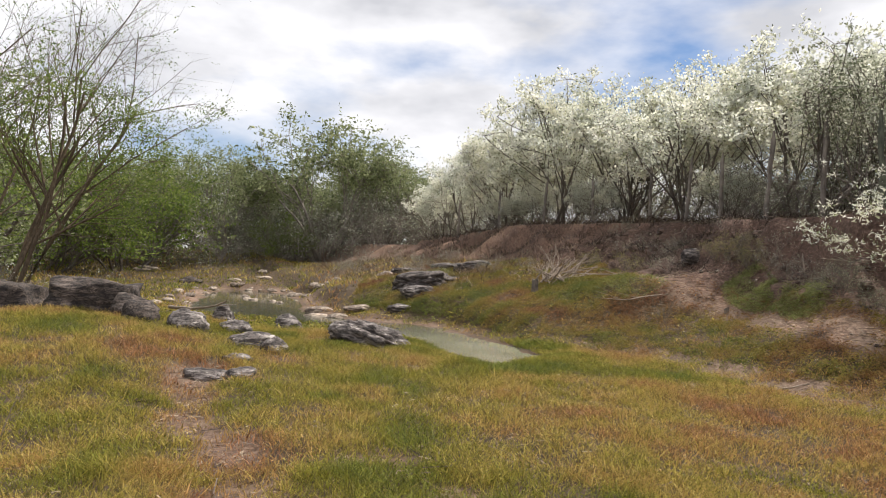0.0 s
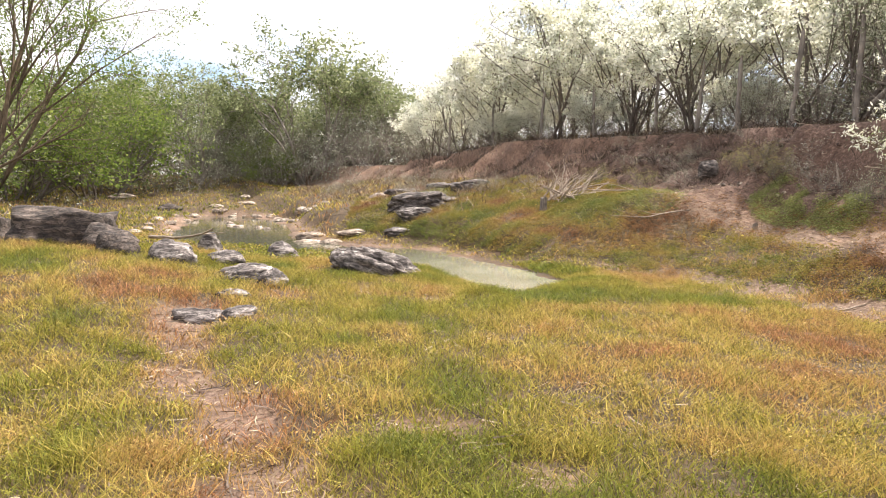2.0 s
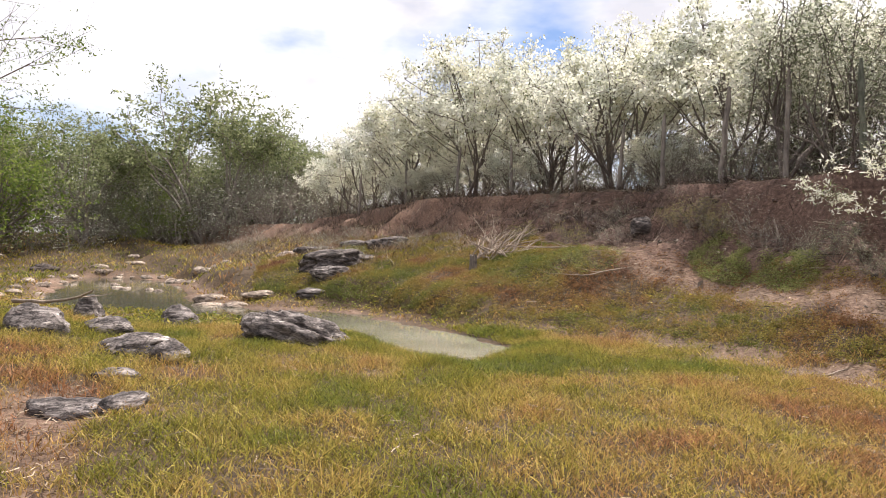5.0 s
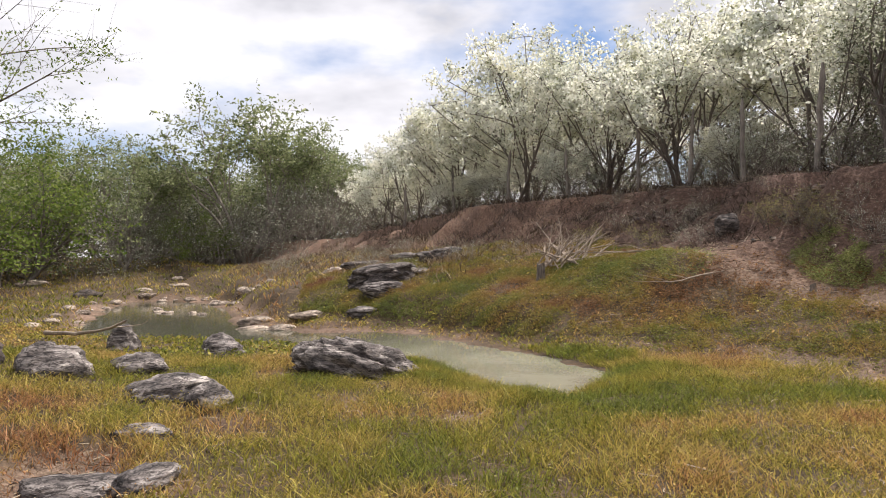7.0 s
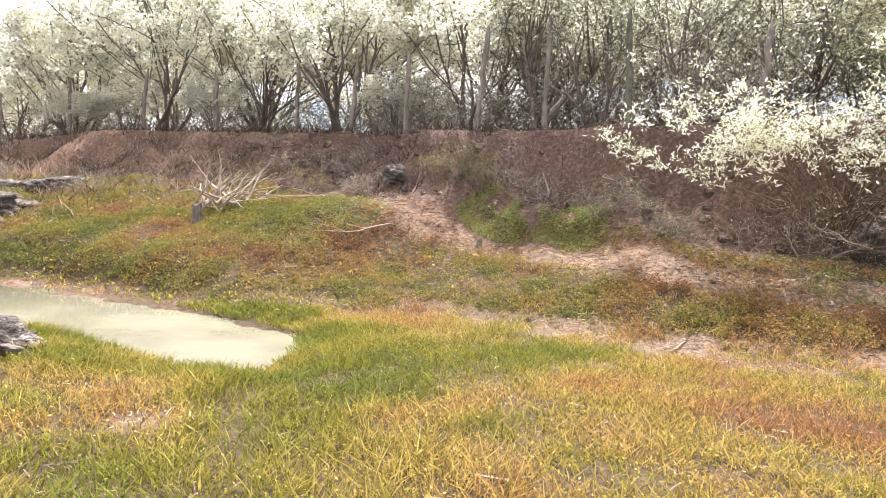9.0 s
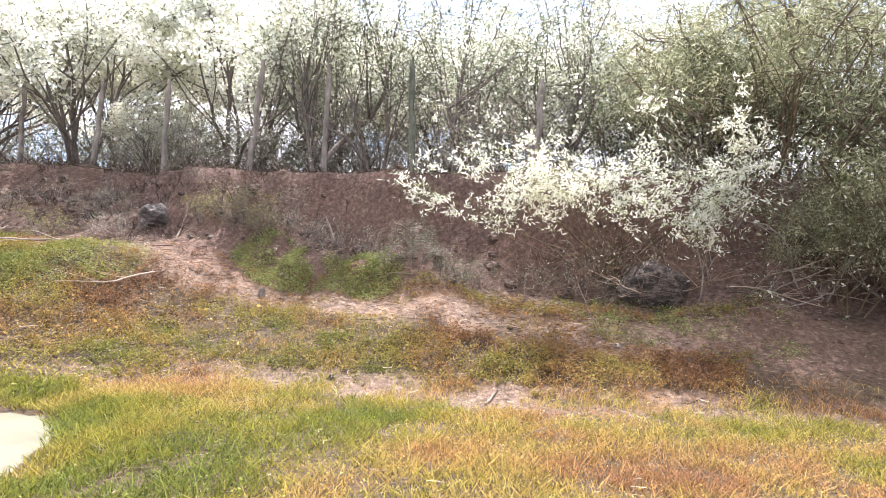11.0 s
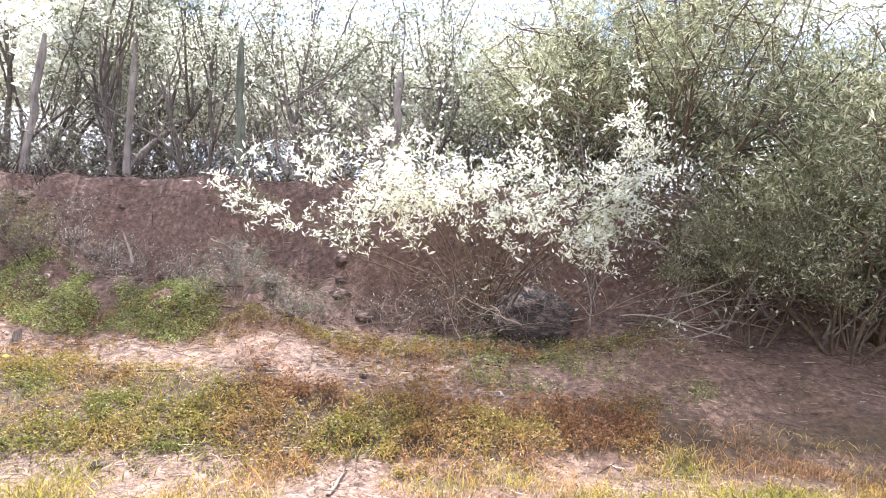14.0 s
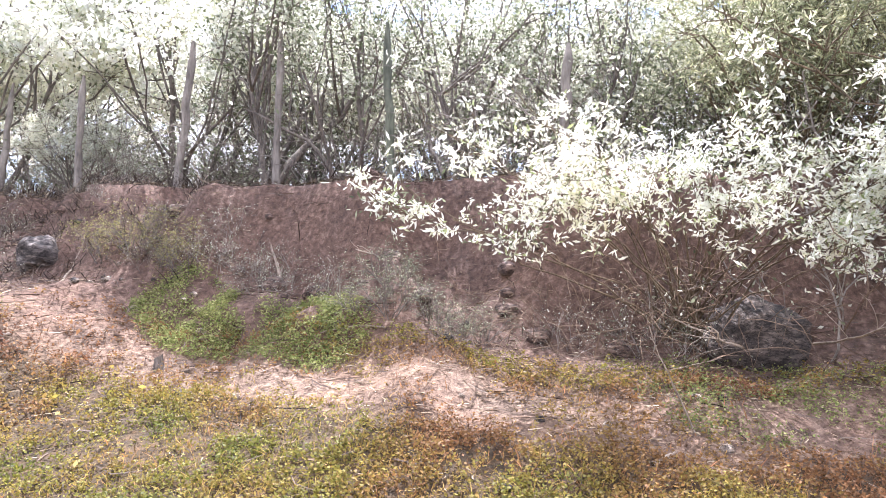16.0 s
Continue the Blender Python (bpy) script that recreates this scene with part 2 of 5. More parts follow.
BLOSSOM_WHITE = leaf_material("white_blossom", ((0.0, (0.30, 0.36, 0.15)), (0.16, (0.70, 0.70, 0.56)), (0.5, (0.84, 0.84, 0.76)), (1.0, (0.90, 0.90, 0.87))), 0.45)
LEAF_GREEN = leaf_material("feathery_green_leaf", ((0.0, (0.12, 0.145, 0.07)), (0.5, (0.25, 0.285, 0.145)), (1.0, (0.42, 0.45, 0.26))), 0.55)
LEAF_BRIGHT = leaf_material("bright_green_leaf", ((0.0, (0.085, 0.13, 0.03)), (0.5, (0.16, 0.22, 0.05)), (1.0, (0.28, 0.33, 0.09))), 0.45)
LEAF_OLIVE = leaf_material("olive_leaf", ((0.0, (0.11, 0.12, 0.07)), (0.5, (0.25, 0.265, 0.155)), (0.8, (0.44, 0.44, 0.28)), (1.0, (0.70, 0.69, 0.55))), 0.55)
LEAF_DULL = leaf_material("dull_grey_green_leaf", ((0.0, (0.085, 0.10, 0.055)), (0.5, (0.20, 0.22, 0.14)), (0.8, (0.40, 0.41, 0.30)), (1.0, (0.64, 0.63, 0.52))), 0.4)
LEAF_PALE = leaf_material("pale_grey_green_leaf", ((0.0, (0.11, 0.13, 0.075)), (0.4, (0.26, 0.28, 0.19)), (0.65, (0.56, 0.57, 0.47)), (1.0, (0.82, 0.82, 0.75))), 0.62)
WEED = grass_material("low_weed_leaf", ((0.0, (0.13, 0.155, 0.038)), (0.3, (0.215, 0.205, 0.045)), (0.52, (0.30, 0.23, 0.06)), (0.76, (0.28, 0.155, 0.068)), (1.0, (0.21, 0.10, 0.062))), 0.5, 1.3)
WEED_CLUMP = leaf_material("yellowish_weed_leaf", ((0.0, (0.14, 0.15, 0.05)), (0.5, (0.30, 0.28, 0.10)), (1.0, (0.46, 0.40, 0.20))), 0.35)
STRAW = leaf_material("dry_straw", ((0.0, (0.07, 0.045, 0.03)), (0.5, (0.19, 0.135, 0.09)), (0.85, (0.34, 0.265, 0.19)), (1.0, (0.58, 0.49, 0.38))), 0.15, 0.8)


# ---- mesh helpers ----
def mesh_from(name, verts, faces, mat, smooth=False, attr=None):
    """One mesh from arrays of corners and of equal faces; attr: a name and a value a corner."""
    verts, faces = np.asarray(verts, np.float32), np.asarray(faces, np.int32)
    me = bpy.data.meshes.new(name)
    me.vertices.add(len(verts))
    me.vertices.foreach_set("co", verts.ravel())
    me.loops.add(faces.size)
    me.loops.foreach_set("vertex_index", faces.ravel())
    me.polygons.add(len(faces))
    me.polygons.foreach_set("loop_start", np.arange(len(faces), dtype=np.int32) * faces.shape[1])
    if smooth:
        me.polygons.foreach_set("use_smooth", np.ones(len(faces), bool))
    if attr:
        a = me.attributes.new(attr[0], "FLOAT", "POINT")
        a.data.foreach_set("value", np.asarray(attr[1], np.float32))
    me.update()
    me.validate()
    me.materials.append(mat)
    return me


def part(name, me, parent, label=""):
    ob = new(name, me)
    ob.parent = parent
    return tagged(ob, label)


def thing(name, place, label, category, group="", me=None, turn=0.0, size=1.0):
    ob = new(name, me)
    ob.matrix_basis = pose(*place, 0, 0, turn) @ Matrix.Scale(size, 4)
    return tagged(ob, label, category, group)


def lattice(ix, iy, seed):
    h = np.sin(ix * 127.1 + iy * 311.7 + seed * 74.7) * 43758.5453
    return h - np.floor(h)


def soft_noise(x, y, size, seed=0):
    """Smooth noise from 0 to 1 with bumps about size metres wide."""
    u, v = np.asarray(x, float) / size, np.asarray(y, float) / size
    i, j = np.floor(u), np.floor(v)
    f, g = u - i, v - j
    f, g = f * f * (3 - 2 * f), g * g * (3 - 2 * g)
    a = lattice(i, j, seed) * (1 - f) + lattice(i + 1, j, seed) * f
    b = lattice(i, j + 1, seed) * (1 - f) + lattice(i + 1, j + 1, seed) * f
    return a * (1 - g) + b * g


def step(x, a, b):
    t = np.clip((np.asarray(x, float) - a) / (b - a), 0, 1)
    return t * t * (3 - 2 * t)


def line_distance(x, y, line):
    """The distance to a polyline, and on which side of it (positive: to its right)."""
    best = np.full(np.shape(x), 1e9)
    side = np.zeros(np.shape(x))
    for (ax, ay), (bx, by) in zip(line[:-1], line[1:]):
        dx, dy = bx - ax, by - ay
        t = np.clip(((x - ax) * dx + (y - ay) * dy) / (dx * dx + dy * dy), 0, 1)
        ex, ey = x - ax - t * dx, y - ay - t * dy
        d = np.hypot(ex, ey)
        s = np.sign(ex * dy - ey * dx)
        side = np.where(d < best - 1e-9, s, side)
        best = np.minimum(best, d)
    return best, side


def inside(x, y, poly):
    res = np.zeros(np.shape(x), bool)
    for (ax, ay), (bx, by) in zip(poly, poly[1:] + poly[:1]):
        cross = ((ay > y) != (by > y)) & (x < (bx - ax) * (y - ay) / ((by - ay) if by != ay else 1e-9) + ax)
        res ^= cross
    return res


# ---- the lie of the land ----
FOOT = [(40.0, -40.0), (9.5, 3.0), (7.6, 7.2), (6.2, 9.3), (5.3, 11.2), (4.5, 13.2), (3.0, 13.9), (2.3, 14.6), (1.6, 16.5), (0.7, 18.7), (-1.5, 20.6), (-3.2, 22.5), (-4.5, 28.5), (-6.5, 34.0), (-9.0, 40.0), (-14.0, 52.0), (-40.0, 120.0)]
TOP = [(46.0, -40.0), (13.5, 3.0), (11.3, 8.0), (10.3, 10.5), (9.35, 13.0), (8.9, 16.0), (8.2, 18.3), (8.3, 22.0), (6.6, 27.0), (4.0, 31.5), (1.5, 35.0), (-3.0, 43.0), (-8.0, 54.0), (-30.0, 120.0)]
POND = [(2.38, 12.95), (1.95, 12.05), (1.35, 11.45), (0.8, 11.9), (0.55, 13.0), (0.15, 14.0), (-0.4, 14.9), (-1.2, 15.9), (-2.5, 17.2), (-3.6, 17.7), (-4.7, 18.2), (-6.0, 19.2), (-7.4, 22.8), (-8.8, 28.5), (-9.3, 33.5), (-7.2, 33.3), (-5.6, 30.5), (-4.6, 27.5), (-3.5, 22.8), (-2.9, 20.6), (-1.6, 19.4), (0.2, 18.2), (1.3, 16.4), (1.85, 15.0), (2.15, 13.9)]
WATER_Z = -0.16
TRACK = [(-0.6, 1.0), (-1.0, 4.2), (-1.5, 5.6), (-2.2, 7.0), (-2.6, 8.2), (-2.7, 9.2)]


def height(x, y):
    x, y = np.asarray(x, float), np.asarray(y, float)
    bx, by = x + 1.1 * (soft_noise(x, y, 1.6, 61) - 0.5) + 0.5 * (soft_noise(x, y, 0.6, 62) - 0.5), y + 1.1 * (soft_noise(x, y, 1.6, 63) - 0.5)
    z = 0.34 * step(-x, 1.6, 5.0) * step(y, 6.0, 10.0) * (1 - step(y, 12.2, 15.0)) + 0.10 * step(-x, 0.2, 2.0) * step(y, 9.0, 11.5) * (1 - step(y, 12.5, 15.0))
    z = z - 0.12 * step(x, 1.5, 4.5)
    z = z + 1.55 * step(y, 31.0, 50.0) + 0.25 * step(-x, 9.0, 18.0)
    df, sf = line_distance(x, y, FOOT)
    dt, st = line_distance(bx, by, TOP)
    u = np.where(sf > 0, np.where(st > 0, 1.0, df / (df + dt + 1e-6)), 0.0)
    crest = 2.82 + 0.33 * step(y, 18.0, 27.0) - 0.8 * step(y, 31.0, 40.0)
    # a low shelf and a late, steep cut in the south; a swelling shoulder above the pool in the north
    shelf = np.interp(u, (0, 0.22, 0.43, 0.66, 0.80, 0.88, 0.96, 1.0), (0.0, 0.10, 0.19, 0.295, 0.40, 0.53, 0.80, 1.0))
    shoulder = np.interp(u, (0, 0.10, 0.28, 0.46, 0.68, 0.78, 0.90, 0.97, 1.0), (0.0, 0.175, 0.31, 0.43, 0.50, 0.60, 0.77, 0.92, 1.0))
    north = step(y, 14.6, 17.0)
    rise = shelf * (1 - north) + shoulder * north
    z = z * (1 - step(u, 0, 0.5)) + (crest + 0.1) * rise
    z = z + np.where(st > 0, 0.035 * np.minimum(dt, 30), 0.0)
    # lumps
    wild = 0.35 + 0.5 * step(u, 0.02, 0.3) * (1 - 0.5 * step(u, 0.95, 1.0))
    z = z + wild * (0.11 * (soft_noise(x, y, 1.7, 1) - 0.5) + 0.09 * (soft_noise(x, y, 0.6, 2) - 0.5) + 0.045 * (soft_noise(x, y, 0.25, 3) - 0.5))
    z = z + step(u, 0.6, 0.75) * (1 - step(u, 0.97, 1.0)) * (0.55 * (soft_noise(x, y, 1.1, 7) - 0.5) + 0.28 * (soft_noise(x, y, 0.4, 8) - 0.5))
    # trodden track
    d, _ = line_distance(x, y, TRACK)
    z = z - 0.07 * (1 - step(d, 0.1, 0.5))
    # the pools
    wx = x + (0.55 * (soft_noise(x, y, 0.9, 81) - 0.5) + 0.25 * (soft_noise(x, y, 0.3, 82) - 0.5)) * (0.5 + step(y, 14.0, 19.0))
    wy = y + (0.55 * (soft_noise(x, y, 0.9, 83) - 0.5) + 0.25 * (soft_noise(x, y, 0.3, 84) - 0.5)) * (0.5 + 2.0 * step(y, 14.0, 22.0))
    d, _ = line_distance(wx, wy, POND + POND[:1])
    ins = inside(wx, wy, POND)
    shore = WATER_Z + 0.02 + (z - WATER_Z - 0.02) * step(d, 0.0, 0.9)
    return np.where(ins, WATER_Z - 0.02 - 0.25 * step(d, 0, 0.8), np.where(z > WATER_Z, np.maximum(shore, WATER_Z + 0.012), np.maximum(z, WATER_Z + 0.02)))


def zone(x, y):
    """How far up the bank a spot is (0 foot, 1 crest), beyond the crest or not, and its distance from the pool."""
    df, sf = line_distance(x, y, FOOT)
    dt, st = line_distance(x, y, TOP)
    u = np.where(sf > 0, np.where(st > 0, 1.0, df / (df + dt + 1e-6)), 0.0)
    dp, _ = line_distance(x, y, POND + POND[:1])
    dp = np.where(inside(x, y, POND), -dp, dp)
    return u, np.where(st > 0, dt, 0.0), dp, np.where(sf > 0, 0.0, df)


def bare(x, y):
    """0 where plants cover the soil, 1 where it lies bare."""
    u, back, dp, df = zone(x, y)
    d, _ = line_distance(x, y, TRACK)
    d = d + 0.35 * (soft_noise(x, y, 0.45, 14) - 0.45)
    b = (1 - step(d, 0.05, 0.42)) * (0.55 + 0.5 * soft_noise(x, y, 0.3, 15))
    strip = (1 - step(np.abs(df - 0.15), 0.15, 0.75)) * step(x, 2.6, 3.6) * (y < 16) * (u <= 0.08)
    b = np.maximum(b, strip * (0.15 + 1.1 * soft_noise(x, y, 0.6, 11)))
    # the path along the foot of the bank
    d2, _ = line_distance(x, y, [(12.0, 3.5), (9.4, 7.6), (8.0, 9.6), (7.5, 11.0), (7.4, 11.7), (7.1, 12.95), (6.95, 14.2), (6.6, 15.3), (5.9, 17.2), (4.6, 19.6), (4.0, 22.6)])
    b = np.maximum(b, (1 - step(d2, 0.22, 0.75)) * (0.6 + 0.6 * soft_noise(x, y, 0.7, 12)))
    b = np.maximum(b, 0.95 * step(u, 0.62, 0.76) * (1 - step(y, 23.0, 27.0)) * (0.72 + 0.4 * soft_noise(x, y, 0.8, 13)))
    b = np.maximum(b, (0.25 + 0.75 * soft_noise(x, y, 0.5, 18)) * step(u, 0.12, 0.3) * step(x, 7.6, 8.6) * (1 - step(y, 9.6, 11.0)))
    b = np.maximum(b, (1 - step(np.abs(dp - 0.1), 0.1, 0.6)) * step(y, 14, 19) * (0.1 + 1.0 * soft_noise(x, y, 0.8, 19)))
    for cx, cy, r in ((7.9, 9.9, 0.9), (7.7, 10.7, 0.7), (8.6, 9.0, 1.0), (7.3, 17.4, 0.9), (6.5, 16.1, 1.1), (6.9, 15.4, 0.9), (0.1, 10.2, 0.35), (3.9, 10.1, 0.45), (-1.0, 10.9, 0.5), (-1.9, 10.2, 0.45), (-1.6, 12.2, 0.5), (-2.2, 8.6, 0.5), (1.0, 3.6, 0.35), (0.4, 4.6, 0.4), (-0.3, 5.4, 0.4)):
        b = np.maximum(b, (0.35 + 0.6 * soft_noise(x, y, 0.2, 16)) * (1 - step(np.hypot(x - cx, (y - cy) * 1.6) + 0.5 * r * (soft_noise(x, y, 0.3, 17) - 0.5), r * 0.3, r)))
    return np.clip(b, 0, 1)


def build_ground():
    def axis(lo, hi, pitch, far):
        core = np.arange(lo, hi + 1e-6, pitch)
        out, d, p = [], pitch, hi
        while p < far:
            d *= 1.22
            p += d
            out.append(p)
        out = np.array(out)
        return np.concatenate(((lo + hi) - out[::-1], core, out))
    xs, ys = axis(-11.0, 13.0, 0.13, 1500.0), axis(-3.0, 32.0, 0.14, 1500.0)
    gx, gy = np.meshgrid(xs, ys)
    gz = height(gx, gy)
    v = np.stack((gx.ravel(), gy.ravel(), gz.ravel()), 1)
    w, h = len(xs), len(ys)
    i = (np.arange(h - 1)[:, None] * w + np.arange(w - 1)[None]).ravel()
    me = mesh_from("ground", v, np.stack((i, i + 1, i + w + 1, i + w), 1), SOIL, True)
    u, back, dp, df = zone(gx.ravel(), gy.ravel())
    b = bare(gx.ravel(), gy.ravel())
    # first term: bush shade painted into the soil; then the cut's red
    red_and_shade = np.clip(0.5 * step(gx.ravel(), 7.6, 8.6) * (1 - step(gy.ravel(), 9.5, 11.0)) * step(u, 0.1, 0.25) + step(u, 0.55, 0.75) * 0.9 * (1 - 0.9 * step(gy.ravel(), 22.0, 27.0)) + 0.5 * step(back, 0.2, 1.0), 0, 1)
    turf = (1 - b) * (1 - step(u, 0.5, 0.72))
    # pale soil is halved on that slope too, as part of the painted shade
    pale = np.clip(b * (1 - step(u, 0.52, 0.66)) * (1 - 0.5 * step(gx.ravel(), 7.4, 8.4) * (gy.ravel() < 11.0)) * (0.1 + 0.75 * soft_noise(gx.ravel(), gy.ravel(), 0.7, 21)), 0, 1) * (dp > -0.2) * (0.25 + 0.75 * step(gy.ravel(), 8.0, 9.5))
    a = me.color_attributes.new("cover", "FLOAT_COLOR", "POINT")
    a.data.foreach_set("color", np.stack((red_and_shade, turf, pale, np.ones_like(red_and_shade)), 1).astype(np.float32).ravel())
    tagged(new("ground", me), "uneven reddish soil under grass, rising to a cut bank", "ground", kind="structure")


build_ground()


def build_water():
    bm = bmesh.new()
    verts = [bm.verts.new((x, y, 0)) for x, y in POND]
    bm.faces.new(verts)
    bmesh.ops.triangulate(bm, faces=bm.faces[:])
    for v in bm.verts:
        c = Vector((-1.5, 19.0, 0))
        v.co += (v.co - c).normalized() * 0.7
    me = bpy.data.meshes.new("water")
    bm.to_mesh(me)
    bm.free()
    me.materials.append(WATER)
    ob = new("water", me)
    ob.location.z = WATER_Z
    tagged(ob, "still shallow pool of muddy yellowish water", "water", kind="structure")


build_water()


# ---- woody plants ----
def tubes(paths, sides=5):
    """Tapering round limbs along paths of (points, radii)."""
    vs, fs, at = [], [], 0
    most = sides
    for pts, rad in paths:
        sides = most if rad[0] > 0.014 else 3
        ring = np.linspace(0, 2 * np.pi, sides, endpoint=False)
        co, si = np.cos(ring), np.sin(ring)
        pts = np.asarray(pts, float)
        d = np.gradient(pts, axis=0)
        d /= np.linalg.norm(d, axis=1)[:, None] + 1e-9
        ref = np.where(np.abs(d[:, 2:3]) > 0.9, [[1.0, 0, 0]], [[0, 0, 1.0]])
        a = np.cross(d, ref)
        a /= np.linalg.norm(a, axis=1)[:, None] + 1e-9
        b = np.cross(d, a)
        r = np.asarray(rad, float)[:, None, None]
        vs.append((pts[:, None] + r * (a[:, None] * co[None, :, None] + b[:, None] * si[None, :, None])).reshape(-1, 3))
        k = len(pts)
        i = (np.arange(k - 1)[:, None] * sides + np.arange(sides)[None])
        j = (np.arange(k - 1)[:, None] * sides + (np.arange(sides)[None] + 1) % sides)
        fs.append(np.stack((i, j, j + sides, i + sides), -1).reshape(-1, 4) + at)
        at += k * sides
    return np.concatenate(vs), np.concatenate(fs)


def limb(rng, p, d, length, r, droop, wobble, n=6, tip=0.35):
    pts, rad = [np.array(p, float)], [r]
    d = np.array(d, float)
    for k in range(1, n):
        d = d + rng.normal(0, wobble, 3) + np.array((0, 0, droop))
        d /= np.linalg.norm(d)
        pts.append(pts[-1] + d * length / (n - 1))
        rad.append(r * (1 - (1 - tip) * k / (n - 1)))
    return np.array(pts), np.array(rad), d


def grow(seed, stems, length, radius, lean, levels, kids, ratio=0.62, droop=0.04, wobble=0.13, spread=0.75, spot=0.12, first=0.35):
    """Limbs of a many-stemmed tree or bush, and the twig points that carry leaves."""
    rng = np.random.default_rng(seed)
    paths, twigs = [], []

    def put(p, d, ln, r, level):
        pts, rad, end = limb(rng, p, d, ln, r, droop, wobble, 7 if level == 0 else 5 if level < levels - 1 else 4 if level < levels else 3, 0.45 if level < levels else 0.25)
        paths.append((pts, rad))
        if level >= levels - 1:
            twigs.extend(pts[1:])
        if level < levels:
            n = kids[level]
            for k in range(n):
                f = first + (1 - first) * (k + rng.random()) / n if level == 0 else 0.2 + 0.8 * (k + rng.random()) / n
                s = f * (len(pts) - 1)
                i = min(int(s), len(pts) - 2)
                q = pts[i] + (pts[i + 1] - pts[i]) * (s - i)
                along = pts[i + 1] - pts[i]
                along /= np.linalg.norm(along)
                side = rng.normal(0, 1, 3)
                side -= along * side.dot(along)
                side /= np.linalg.norm(side)
                dd = along + side * spread * (0.6 + 0.8 * rng.random())
                put(q, dd / np.linalg.norm(dd), ln * ratio * (0.65 + 0.6 * rng.random()) * (1.15 - 0.4 * f), rad[i] * 0.55, level + 1)

    for k in range(stems):
        a = 2 * np.pi * (k + rng.random() * 0.8) / stems
        tilt = lean * (0.4 + 0.9 * rng.random())
        d = np.array((math.cos(a) * tilt, math.sin(a) * tilt, 1.0))
        put((math.cos(a) * spot * rng.random(), math.sin(a) * spot * rng.random(), -0.25), d / np.linalg.norm(d), length * (0.75 + 0.4 * rng.random()), radius * (0.6 + 0.5 * rng.random()), 0)
    return paths, np.array(twigs)


def crowned(seed, stems, tall, wide, base, clumps, girth, clump=0.75, flat=0.7, fork=0.3, twigs_each=9, lean=0.35):
    """A tree with bare stems that fork into limbs, each ending in a rounded clump of twigs; the clumps make a domed crown."""
    rng = np.random.default_rng(seed)
    paths, twigs, trunks = [], [], []
    for k in range(stems):
        a = 2 * np.pi * (k + 0.7 * rng.random()) / stems
        d = np.array((math.cos(a) * lean * rng.uniform(0.3, 1.2), math.sin(a) * lean * rng.uniform(0.3, 1.2), 1.0))
        foot = np.array((math.cos(a) * 0.22 * rng.random(), math.sin(a) * 0.22 * rng.random(), -0.25))
        pts, rad, _ = limb(rng, foot, d / np.linalg.norm(d), tall * rng.uniform(0.5, 0.68), girth * rng.uniform(0.6, 1.1), 0.02, 0.15, 9, 0.4)
        paths.append((pts, rad))
        trunks.append((pts, rad))
    for k in range(clumps):
        a, q = rng.random() * 2 * np.pi, math.sqrt((k + rng.random()) / clumps)
        dome = math.sqrt(max(0.0, 1 - (0.93 * q) ** 2))
        z = base + (tall - base - clump * 0.5) * dome * rng.uniform(0.5, 1.0) + rng.normal(0, 0.1)
        c = np.array((math.cos(a) * q * wide * 0.5, math.sin(a) * q * wide * 0.5, z))
        pts, rad = min(trunks, key=lambda s: np.linalg.norm(s[0][-1][:2] - c[:2]) + 0.5 * rng.random())
        i = min(len(pts) - 2, max(1, int((fork + (1 - fork) * rng.random() * 0.9) * len(pts))))
        while i > 1 and pts[i][2] > c[2] - 0.15:
            i -= 1
        p = pts[i]
        mid = p * 0.45 + c * 0.55 + np.array((0, 0, 0.12 * np.linalg.norm(c - p))) * rng.uniform(-0.6, 0.9) + rng.normal(0, 0.12, 3)
        t = np.linspace(0, 1, 6)[:, None]
        way = (1 - t) ** 2 * p + 2 * t * (1 - t) * mid + t ** 2 * c + rng.normal(0, 0.035, (6, 3)) * (t > 0)
        paths.append((way, np.linspace(rad[i] * 0.55, 0.012, 6)))
        size = clump * rng.uniform(0.7, 1.3)
        for j in range(twigs_each):
            d = rng.normal(0, 1, 3)
            d[2] = d[2] * flat + 0.15
            d /= np.linalg.norm(d)
            tp, tr, _ = limb(rng, way[3 + j % 3], d, size * rng.uniform(0.7, 1.15), 0.010, 0.0, 0.2, 4, 0.3)
            paths.append((tp, tr))
            twigs.extend(tp[1:])
            twigs.append(tp[-1] * 0.6 + tp[-2] * 0.4)
    return paths, np.array(twigs)


def leaves(seed, points, count, size, slim=0.5, scatter=0.12, hang=0.0, flat=0.0):
    """Pointed leaf blades, each of two triangles, about the given points."""
    rng = np.random.default_rng(seed)
    c = points[rng.integers(0, len(points), count)] + rng.normal(0, scatter, (count, 3))
    d = rng.normal(0, 1, (count, 3))
    d[:, 2] = d[:, 2] * (1 - flat) - hang
    d /= np.linalg.norm(d, axis=1)[:, None]
    s = np.cross(d, rng.normal(0, 1, (count, 3)) + np.array((0, 0, 2.0 * flat)))
    s /= np.linalg.norm(s, axis=1)[:, None]
    ln = size * (0.6 + 0.8 * rng.random((count, 1)))
    v = np.stack((c - d * ln * 0.5, c + s * ln * slim * 0.5, c + d * ln * 0.5, c - s * ln * slim * 0.5), 1).reshape(-1, 3)
    f = np.arange(count * 4).reshape(-1, 4)
    return v, f


